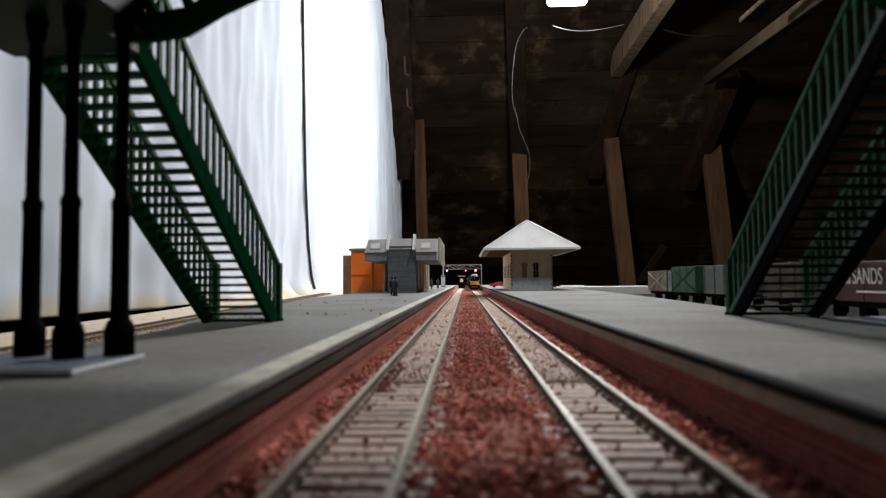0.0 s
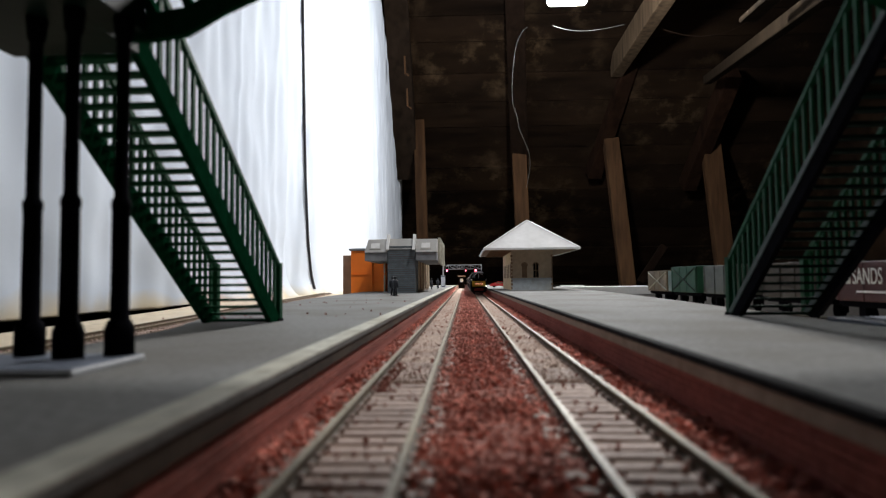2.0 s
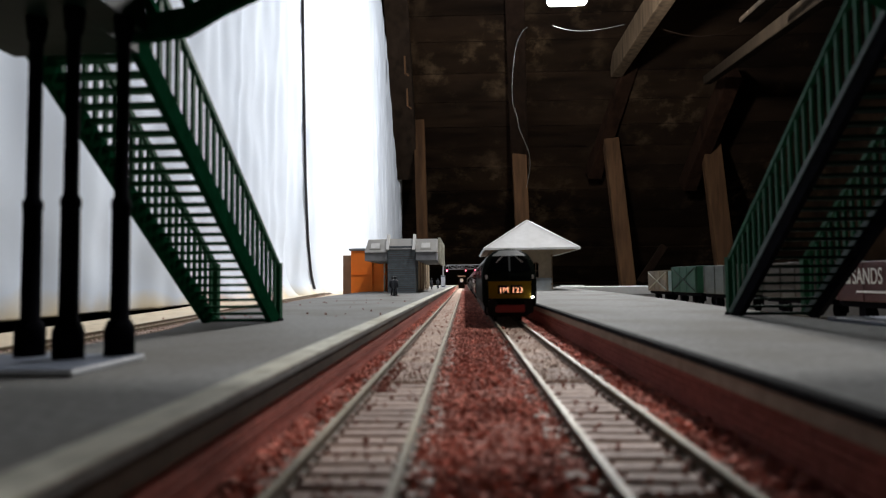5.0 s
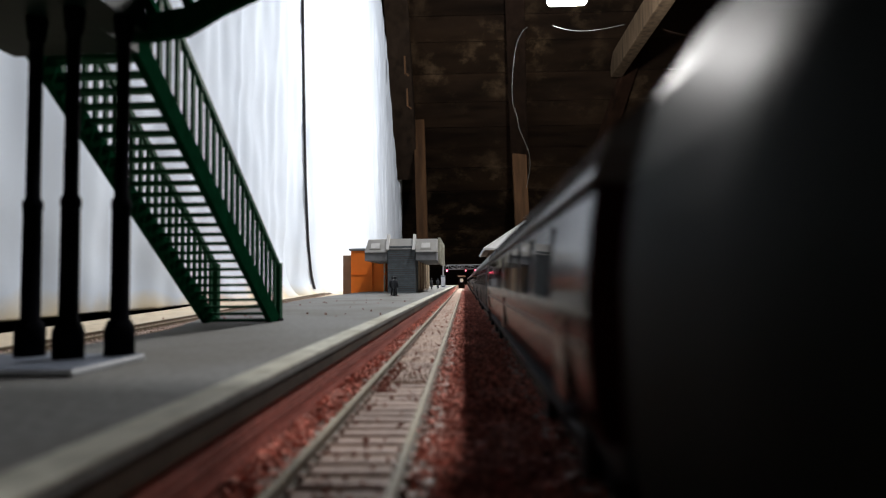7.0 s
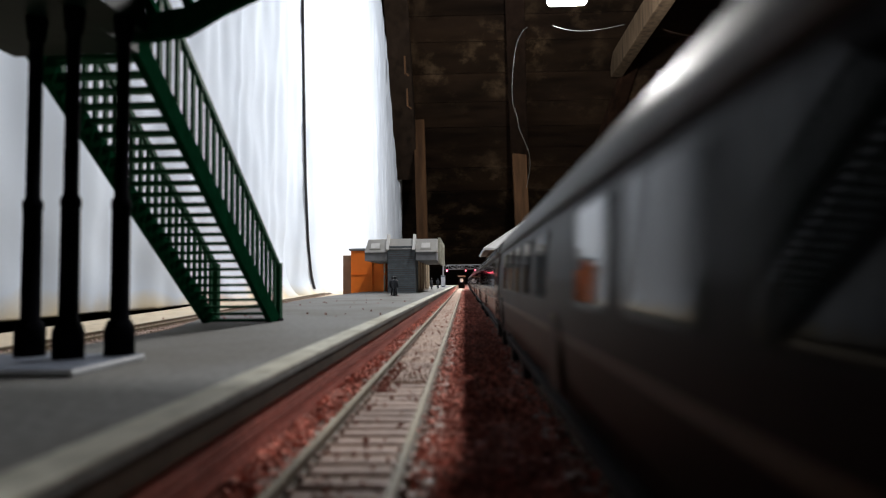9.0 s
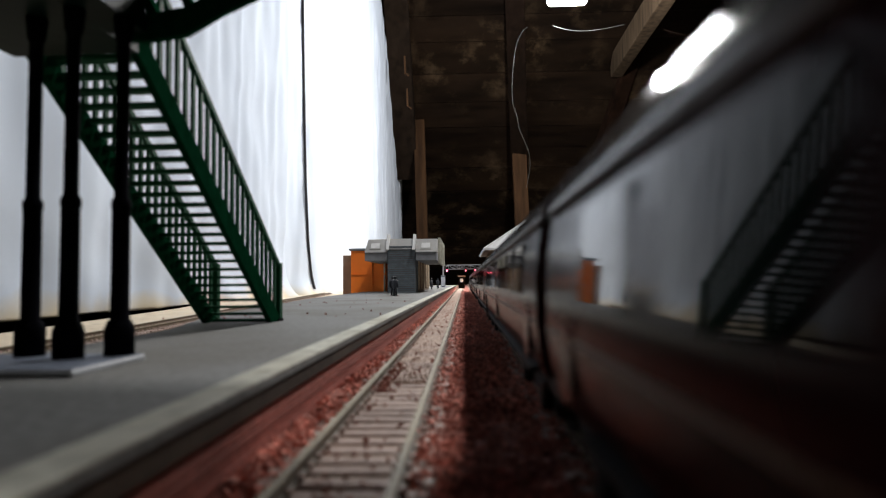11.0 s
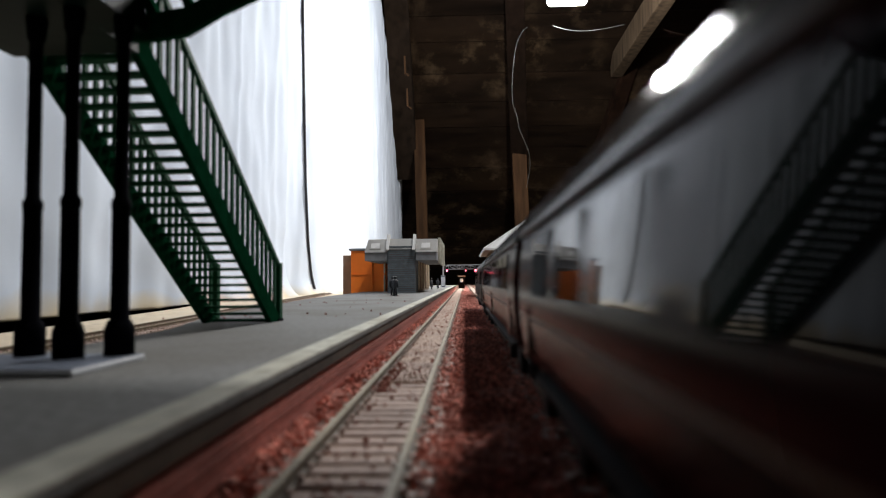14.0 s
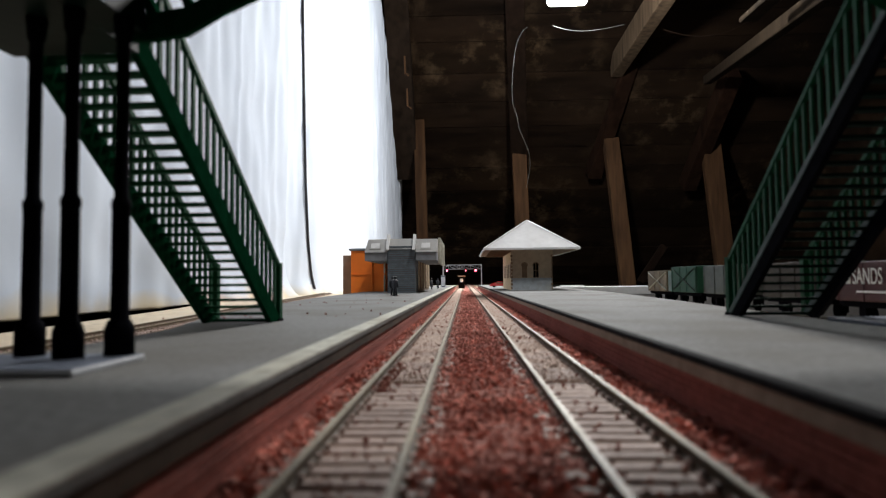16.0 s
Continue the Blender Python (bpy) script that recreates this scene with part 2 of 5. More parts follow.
def cloud(name, verts, faces, material):
    me = bpy.data.meshes.new(name)
    me.from_pydata(verts, [], faces)
    me.materials.append(material)
    return new(name, me)
M_LAMPBODY = mat("white_lamp_plastic", (0.75, 0.75, 0.75), 0.4, 0.04, 50, 0.05)
M_LAMPGLOW = glow("lamp_glow", (0.95, 0.98, 1.0), 6.0)


# ---- the loft ----
def loft():
    # boarded floor under the baseboard, made of planks
    fl = thing("floor", "dusty dark loft floorboards", "floor", kind="structure")
    bm = bmesh.new()
    for i in range(22):
        x = -1.6 + i * 0.2
        box(bm, x + 0.003, x + 0.197, -2.2, 7.0, -0.93, -0.90)
    part("floorboards", bm, M_FLOORBOARD, fl)
    # end slope of the roof: boards across, falling away from the view
    slope = thing("ceiling", "sloping roof boarding coloured near black for dimness, with peeling patches", "ceiling", kind="structure")
    bm = bmesh.new()
    a, b = Vector((0, 3.6, 1.94)), Vector((0, 6.65, -0.92))
    d = (b - a).normalized()
    n = Vector((0, -d.z, d.y))
    rng = random.Random(4)
    length, s = (b - a).length, 0.0
    while s < length:
        w = rng.uniform(0.17, 0.23)
        lift = rng.uniform(-0.006, 0.006)
        p = a + d * s + n * lift
        q = a + d * min(length, s + w - 0.006) + n * lift
        hexa(bm, [(-2.0, p.y, p.z), (3.2, p.y, p.z), (3.2, q.y, q.z), (-2.0, q.y, q.z),
                  (-2.0, p.y + n.y * 0.02, p.z + abs(n.z) * 0.02), (3.2, p.y + n.y * 0.02, p.z + abs(n.z) * 0.02),
                  (3.2, q.y + n.y * 0.02, q.z + abs(n.z) * 0.02), (-2.0, q.y + n.y * 0.02, q.z + abs(n.z) * 0.02)])
        s += w
    # flat collar ceiling over the rest
    for i in range(31):
        y = -2.2 + i * 0.19
        box(bm, -2.0, 3.2, y, y + 0.184, 1.95, 1.97)
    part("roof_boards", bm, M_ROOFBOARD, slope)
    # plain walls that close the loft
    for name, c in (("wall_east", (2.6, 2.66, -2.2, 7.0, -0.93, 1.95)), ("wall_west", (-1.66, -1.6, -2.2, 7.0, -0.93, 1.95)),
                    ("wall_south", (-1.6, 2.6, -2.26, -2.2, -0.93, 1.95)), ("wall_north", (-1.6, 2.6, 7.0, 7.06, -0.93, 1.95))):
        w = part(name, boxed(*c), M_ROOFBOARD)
        tagged(w, "dark boarded loft wall", "wall", kind="structure")


def px(x, y, d):
    """Place at depth d along the line, fitted to the camera's pixel (x, y)."""
    return ((x - 822) / 1120 * d, d, 0.028 + (498 - 0.0105 * (x - 784) - y) / 1120 * d)


def timber(name, label, p, q, w, h, up=(0, 1, 0), material=None):
    bm = bmesh.new()
    bar(bm, p, q, w, h, up)
    bmesh.ops.bevel(bm, geom=list(bm.edges), offset=0.004, segments=1, affect="EDGES")
    return tagged(part(name, bm, material or M_TIMBER), label, "roof timber", "roof timbers")


def roof_frame():
    for x0, y0, x1, y1, d, w in ((743, 190, 751, 560, 4.45, 0.078), (920, 236, 929, 560, 4.5, 0.10), (1083, 246, 1112, 560, 4.5, 0.105), (1257, 252, 1283, 560, 4.5, 0.125)):
        p, q = px(x0, y0, d), px(x1, y1, d)
        q = Vector(p) + (Vector(q) - Vector(p)) * ((p[2] + 0.9) / (p[2] - q[2]))
        timber("timber_post", "rough sawn brown timber post under a rafter", p, q, w, 0.07)
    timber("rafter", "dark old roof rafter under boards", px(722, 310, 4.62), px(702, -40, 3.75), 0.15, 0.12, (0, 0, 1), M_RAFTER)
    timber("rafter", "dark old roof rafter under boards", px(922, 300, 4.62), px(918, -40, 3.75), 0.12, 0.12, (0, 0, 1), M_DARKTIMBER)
    timber("rafter", "pale lit brown roof rafter", px(1096, 116, 4.15), px(1212, -60, 2.9), 0.075, 0.145, (0, 0, 1), M_LITTIMBER)
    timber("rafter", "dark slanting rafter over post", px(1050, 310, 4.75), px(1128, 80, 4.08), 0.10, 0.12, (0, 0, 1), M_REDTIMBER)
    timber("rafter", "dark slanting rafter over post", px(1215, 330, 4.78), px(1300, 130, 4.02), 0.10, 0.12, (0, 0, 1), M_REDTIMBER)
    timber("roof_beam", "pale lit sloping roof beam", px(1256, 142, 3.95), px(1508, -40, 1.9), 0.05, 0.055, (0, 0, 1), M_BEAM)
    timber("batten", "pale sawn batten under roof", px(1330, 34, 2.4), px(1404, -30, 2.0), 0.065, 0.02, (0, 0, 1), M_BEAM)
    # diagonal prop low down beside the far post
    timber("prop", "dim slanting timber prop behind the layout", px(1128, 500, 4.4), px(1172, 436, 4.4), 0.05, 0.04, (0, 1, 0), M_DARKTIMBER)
    # small iron hooks left on the rafter beside the cloth
    for x, y in ((718, 92), (722, 152)):
        bm = bmesh.new()
        rod(bm, px(x, y, 3.7), px(x + 1, y + 32, 3.7), 0.006)
        rod(bm, px(x + 1, y + 32, 3.7), px(x + 7, y + 36, 3.68), 0.006)
        tagged(part("iron_hook", bm, M_TIMBER), "thin rusty iron hook fixed to a roof rafter", "hook", "iron hooks")


def sheet_x(y, z):
    fold = 0.010 * noise.noise((y * 2.2, z * 0.5, 1.0)) + 0.012 * noise.noise((y * 6.0, z * 0.7, 5.0)) + 0.007 * noise.noise((y * 19, z * 4, 9.0)) + 0.006 * noise.noise((y * 9 + z * 8, z * 9 - y * 5, 4.0))
    fold += 0.032 * math.exp(-((y - 1.90 - 0.03 * z) / 0.09) ** 2) * (0.6 + 0.4 * math.cos(z * 3))
    for at, lean, deep in ((1.08, 0.06, 0.004), (1.34, -0.05, 0.006), (1.52, 0.09, 0.005), (1.68, -0.03, 0.007), (1.79, 0.12, 0.006), (2.14, 0.05, 0.005), (2.6, 0.0, 0.006)):
        fold += 0.55 * deep * math.exp(-((y - at - lean * z + 0.02 * math.sin(5 * z + at)) / 0.016) ** 2)
    flare = (0.05 if y > 1.15 else 0.0) * math.exp(-z / 0.03) * (0.5 + noise.noise((y * 9, 2, 2)))
    return -0.48 + fold + flare


def on_sheet(x, y):
    """The place on that line of sight just in front of the cloth."""
    d = 1.2
    while d < 2.4:
        p = px(x, y, d)
        if p[0] < sheet_x(p[1], p[2]) + 0.0034:
            return p
        d += 0.002
    return px(x, y, 1.83)


def sheet():
    """White cotton sheet hung along the side of the layout, its far edge cut to the roof slope."""
    nx, nz = 620, 48
    verts, faces = [], []
    for i in range(nx + 1):
        y = 0.42 + 4.48 * i / nx
        top = float(np.interp(y, (3.3, 4.07, 4.6, 4.9), (1.9, 1.47, 1.05, 0.72)))
        for j in range(nz + 1):
            z = -0.0095 + (top + 0.0095) * (j / nz) ** 1.6
            hem = 0.003 * noise.noise((y * 7, 3, 3)) if j == 0 else 0
            verts.append((sheet_x(y, z), y, z + hem))
    for i in range(nx):
        for j in range(nz):
            a = i * (nz + 1) + j
            faces.append((a, a + nz + 1, a + nz + 2, a + 1))
    ob = smooth(cloud("hanging_sheet", verts, faces, M_SHEET))
    m = ob.modifiers.new("thickness", "SOLIDIFY")
    m.thickness = 0.0015
    tagged(ob, "white cotton sheet hung as a backdrop with soft folds", "sheet")
    pixel_ys = np.linspace(-40, 512, 46)
    pixel_xs = np.interp(pixel_ys, (-40, 60, 180, 250, 330, 380, 430, 490, 512), (533, 534, 536, 537, 539, 541, 543, 549, 555))
    cable("power_cable", [on_sheet(float(u), float(v)) for u, v in zip(pixel_xs, pixel_ys)], 0.0038, M_CABLE_BLACK, "black rubber cable hanging against the white sheet", "cable")


def ceiling_lamp(at, across, along, plug, tube=0.0):
    x, y, z = at
    lamp = thing("ceiling_lamp", "white glowing strip lamp hung under the roof", "lamp", "ceiling lamps")
    part("housing", boxed(x - 0.03, x + 0.03, y - 0.03, y + 0.03, z + 0.002, z + 0.04, 0.006), M_LAMPBODY, lamp)
    part("diffuser", boxed(x - across / 2, x + across / 2, y - along / 2, y + along / 2, z - 0.03, z, 0.01), M_LAMPGLOW, lamp, "glowing white diffuser")
    if tube:
        part("tube", boxed(x - 0.05, x + 0.05, y - along / 2 - tube, y - along / 2 - 0.001, z - 0.03, z - 0.002, 0.01), M_LAMPGLOW, lamp, "long glowing tube")
    if plug:
        part("plug", boxed(x - 0.030, x + 0.022, y - 0.05, y - 0.02, z - 0.046, z - 0.0302, 0.004), M_LAMPBODY, lamp)
    bm = bmesh.new()
    rod(bm, (x, y, z + 0.04), (x, y, 1.95), 0.004)
    part("flex", bm, M_CABLE_GREY, lamp)


def lamps():
    ceiling_lamp(LAMP, 0.162, 0.080, True, 0.42)
    # body for the added lamp, never in view
    ceiling_lamp(LAMP_ADDED, 0.07, 0.22, False)
    cable("lamp_flex", [px(940, 42, 2.4), px(932, 46, 2.4), px(921, 66, 2.45), px(914, 100, 2.5), px(911, 140, 2.55), px(910, 175, 2.6), px(914, 192, 2.65), px(920, 206, 2.67), px(920, 224, 2.7), px(929, 244, 2.75),
                        px(938, 264, 2.8), px(942, 288, 2.9), px(938, 312, 2.95), px(933, 332, 3.0)],
          0.0015, M_CABLE_GREY, "pale grey lamp flex looping down from the roof", "cable")
    cable("cable_run", [px(985, 40, 2.4), px(1010, 50, 2.4), px(1045, 53, 2.4), px(1080, 47, 2.4), px(1112, 40, 2.4)],
          0.0014, M_CABLE_GREY, "pale grey cable clipped across the roof", "cable")
    cable("cable_run", [px(1182, 50, 2.9), px(1215, 62, 2.9), px(1260, 66, 2.9), px(1300, 56, 2.9), px(1330, 38, 2.9)],
          0.0014, M_DARKTIMBER, "dark thin cable sagging between rafters", "cable")


# ---- the layout: baseboard, ballast, tracks, platforms ----
BASE_Z = -0.0075
LEFT_X, RIGHT_X = -0.0184, 0.0290
PLAT_L, PLAT_R = 0.0100, 0.0105
EDGE_L, EDGE_R = -0.0374, 0.0522


def baseboard():
    bm = bmesh.new()
    prism(bm, [(0.226, -0.6), (0.226, 5.6), (-0.466, 5.6), (-0.466, 1.12), (-0.42, 0.92), (-0.378, 0.66), (-0.347, 0.46), (-0.33, -0.6)], "z", BASE_Z - 0.018, BASE_Z)
    tagged(part("baseboard", bm, M_BOARD), "bare pale baseboard that carries the model railway", "baseboard", kind="structure")
    # separate near-black board: shade round the wagons put into its colour
    tagged(part("ground", boxed(0.2265, 0.75, -0.6, 5.6, BASE_Z - 0.018, BASE_Z), M_SIDINGSHADE), "board under the siding coloured near black for shade", "ground", kind="structure")
    tagged(part("card_strip", boxed(0.228, 0.455, 1.52, 1.60, BASE_Z, 0.0115, 0.0008), M_WHITE), "long white card strip lying beside the platform", "card strip")
    st = part("wood_strip", boxed(-0.030, 0.030, -0.004, 0.004, 0, 0.003, 0.0005), M_WHITE)
    st.matrix_world = pose(0.262, 1.56, 0.0118, 0, 0, 12)
    tagged(st, "small white wooden strip lying on card", "strip")
    for x in (-0.40, 0.68):
        for y in (-0.4, 1.6, 3.6, 5.4):
            leg = part("trestle_leg", boxed(x, x + 0.045, y, y + 0.07, -0.90, BASE_Z - 0.018, 0.003), M_TIMBER)
            tagged(leg, "square softwood leg under the baseboard", "leg", "baseboard legs")


def stones(name, count, x0, x1, y0, y1, z, size, seed, skip=(), material=None):
    rng = np.random.default_rng(seed)
    base = np.array([(-1, -1, -1), (1, -1, -1), (1, 1, -1), (-1, 1, -1), (-.7, -.7, .9), (.7, -.7, .8), (.7, .7, 1), (-.7, .7, .7)], float)
    quad = np.array([(0, 3, 2, 1), (4, 5, 6, 7), (0, 1, 5, 4), (1, 2, 6, 5), (2, 3, 7, 6), (3, 0, 4, 7)])
    verts, faces, k = [], [], 0
    for _ in range(count):
        x = rng.uniform(x0, x1)
        y = y0 + (y1 - y0) * rng.uniform() ** 2.0
        s = size * rng.uniform(0.45, 1.15)
        zz = z
        for c, half, lower in skip:
            if abs(x - c) < half:
                zz = z - lower
                break
        e = Euler(rng.uniform(0, 6.28, 3)).to_matrix()
        v = (base * s * rng.uniform(0.6, 1.1, (8, 3)) * np.array([1, 1, .75])) @ np.array(e).T + np.array((x, y, zz + rng.uniform(-.4, .5) * s))
        verts.extend(v.tolist())
        faces.extend((quad + 8 * k).tolist())
        k += 1
    return cloud(name, verts, faces, material or M_STONE)


def ballast():
    nx, ny = 60, 700
    verts, faces = [], []
    for j in range(ny + 1):
        y = -0.15 + 5.4 * (j / ny) ** 2.2
        for i in range(nx + 1):
            x = EDGE_L - 0.004 + (EDGE_R - EDGE_L + 0.008) * i / nx
            z = -0.0029 + 0.0006 * noise.noise((x * 300, y * 300, 0)) + 0.0009 * noise.noise((x * 60, y * 60, 3))
            for c in (LEFT_X, RIGHT_X):
                if abs(x - c) < 0.0084:
                    z -= 0.0016
            verts.append((x, y, z))
    for j in range(ny):
        for i in range(nx):
            a = j * (nx + 1) + i
            faces.append((a, a + 1, a + nx + 2, a + nx + 1))
    bed = thing("ballast_bed", "reddish brown crushed stone ballast round the tracks", "ballast", kind="stuff")
    g = smooth(cloud("ballast_ground", verts, faces, M_BALLAST))
    g.parent = bed
    skip = ((LEFT_X, 0.0080, 0.004), (RIGHT_X, 0.0080, 0.004))
    ob = stones("ballast_stones", 46000, EDGE_L, EDGE_R, 0.03, 1.5, -0.0026, 0.00050, 3, skip)
    ob.parent, ob["kind"] = bed, "stuff"
    ob = stones("coarse_stones", 15000, EDGE_L, EDGE_R, 0.04, 1.9, -0.0027, 0.00088, 31, skip)
    ob.parent, ob["kind"] = bed, "stuff"
    for c, seed in ((LEFT_X, 5), (RIGHT_X, 6)):
        bm = bmesh.new()
        prism(bm, [(-0.15, -0.0042), (5.2, -0.0042), (5.2, -0.00226), (0.60, -0.00228), (0.40, -0.00232), (0.27, -0.00242), (0.20, -0.00262), (0.14, -0.00300), (-0.15, -0.0031)], "x", c - 0.0077, c + 0.0077)
        strip = part("dusty_bed", bm, M_DUST, bed)
        strip["kind"] = "stuff"
        ob = stones("dusty_stones", 2400, c - 0.0072, c + 0.0072, 0.19, 1.6, -0.0024, 0.00030, seed, material=M_DUSTSTONE)
        ob.parent, ob["kind"] = bed, "stuff"
    for c, seed in ((LEFT_X, 21), (RIGHT_X, 22)):
        ob = stones("track_grit", 420, c - 0.0120, c + 0.0120, 0.08, 1.0, -0.0020, 0.00044, seed, material=M_BALLAST)
        ob.parent, ob["kind"] = bed, "stuff"
    heap = stones("grit_heap", 130, LEFT_X - 0.0083, LEFT_X - 0.0035, 0.175, 0.235, -0.0020, 0.0005, 23, material=M_BALLAST)
    heap.parent, heap["kind"] = bed, "stuff"
    crumbs = stones("platform_crumbs", 45, -0.16, EDGE_L - 0.006, 0.32, 1.0, PLAT_L + 0.0003, 0.0006, 11, material=M_BALLAST)
    tagged(crumbs, "scattered reddish ballast crumbs on the platform", "crumbs", kind="stuff")
    rubble = stones("siding_rubble", 26, -0.166, -0.146, 0.375, 0.43, BASE_Z + 0.0012, 0.0016, 41, material=M_STONE)
    tagged(rubble, "small heap of reddish rubble beside the siding", "rubble", kind="stuff")
    clods = stones("ballast_clods", 16, -0.034, 0.046, 0.3, 1.2, -0.0016, 0.0010, 15)
    tagged(clods, "larger loose reddish ballast clods", "ballast", kind="stuff")


RAIL_OUTLINE = [(-0.0011, -0.0025), (0.0011, -0.0025), (0.0011, -0.0021), (0.0004, -0.0018), (0.0004, -0.0008), (0.00075, -0.0006), (0.00075, -0.0001), (0.0006, 0.0), (-0.0006, 0.0), (-0.00075, -0.0001), (-0.00075, -0.0006), (-0.0004, -0.0008), (-0.0004, -0.0018), (-0.0011, -0.0021)]
PITCH = 0.0063


def track(name, label, at, y0, y1, parts_to, group="tracks", kind="structure", wood=None):
    """A length of straight track along its own y axis."""
    tr = thing(name, label, "track", group, kind, at=at)
    for s in (-1, 1):
        bm = bmesh.new()
        prism(bm, [(u + s * 0.0082, v) for u, v in RAIL_OUTLINE], "y", y0, y1)
        rl = part("rail", bm, M_RAILSIDE, tr, "dark brown rail with a paler head")
        part("rail_head", boxed(s * 0.0082 - 0.0006, s * 0.0082 + 0.0006, y0, y1, 0.0001, 0.0003), M_RAIL, rl, "nickel silver rail head")
    bm = boxed(-0.0138, 0.0138, -0.0020, 0.0020, -0.0040, -0.0024, 0.0004)
    for s in (-1, 1):
        for c in (-1, 1):
            box(bm, s * 0.0082 + c * 0.0012 - 0.0004, s * 0.0082 + c * 0.0012 + 0.0004, -0.0007, 0.0007, -0.0025, -0.0014)
    first = part("sleeper", bm, wood or M_SLEEPER, tr)
    rng = random.Random(len(name) + int(1000 * abs(at.translation.x)))
    n = int((y1 - y0) / PITCH)
    verts, faces = [], []
    for i in range(n):
        y = y0 + (i + 0.5) * PITCH
        m = pose(rng.uniform(-.0003, .0003), y + rng.uniform(-.0003, .0003), rng.uniform(-.0002, .0001), 0, rng.uniform(-1.0, 1.0), rng.uniform(-2.4, 2.4))
        if y0 <= y < parts_to:
            ob = first if i == 0 else new("sleeper", first.data)
            ob.parent, ob.matrix_basis = tr, m
        else:
            k = len(verts)
            for x in (-0.0138, 0.0138):
                for dy in (-0.0020, 0.0020):
                    for z in (-0.0040, -0.0024):
                        verts.append(m @ Vector((x, dy, z)))
            faces.extend([tuple(k + c for c in f) for f in ((0, 1, 3, 2), (4, 6, 7, 5), (0, 4, 5, 1), (2, 3, 7, 6), (1, 5, 7, 3), (0, 2, 6, 4))])
    if verts:
        ob = cloud("far_sleepers", verts, faces, wood or M_SLEEPER)
        ob.parent, ob["kind"] = tr, "stuff"
    return tr


def platform(name, side, edge, top, back, label):
    """A platform of card: brick courses under a coping, and a grey surface that widens along the line."""
    pf = thing(name, label, "platform", "platforms", "structure")
    y0, y1 = -0.25, 2.6
    bm = bmesh.new()
    outline = [(edge - side * 0.0006, y0), *[(x, y) for x, y in back], (edge - side * 0.0006, y1)]
    prism(bm, outline, "z", top - 0.0012, top)
    part("surface", bm, M_PLATFORM, pf)
    bm = bmesh.new()
    prism(bm, [(edge + side * 0.004, y0), *[(x - side * 0.002, y) for x, y in back], (edge + side * 0.004, y1)], "z", BASE_Z, top - 0.0012)
    part("core", bm, M_JOINT, pf)
    if side < 0:
        part("coping", boxed(edge + 0.0006, edge - 0.0057, y0, y1, top + 0.0001, top + 0.0007, 0.0002), M_COPING, pf, "worn cream edge strip")
        # dark strip paints the shade under the coping; its tan stains are wear
        part("edge_shade_strip", boxed(edge + 0.0002, edge + 0.004 * side, y0, y1, top - 0.0048, top - 0.0012), M_CARD_EDGE, pf)
    else:
        part("edge_line", boxed(edge - 0.0012, edge + 0.0016, y0, y1, top - 0.0014, top + 0.0004, 0.0002), M_BLACK_EDGE, pf, "black painted edge")
        part("coping", boxed(edge - 0.0003, edge + 0.004, y0, y1, top - 0.0046, top - 0.0014), mat("dirty_buff_card", (0.34, 0.28, 0.21), 0.85, 0.2, 300, 0.2), pf, "buff card coping")
    low = BASE_Z + 0.003
    high = top - (0.0050 if side < 0 else 0.0047)
    n = 6
    h = (high - low) / n
    for i in range(n):
        z = low + i * h
        part("brick_course", boxed(edge + side * (0.0002 + 0.00007 * ((i * 7) % 3)), edge + side * 0.0042, y0, y1, z + h * 0.06, z + h * 0.95, 0.0001), M_BRICK, pf)
    return pf


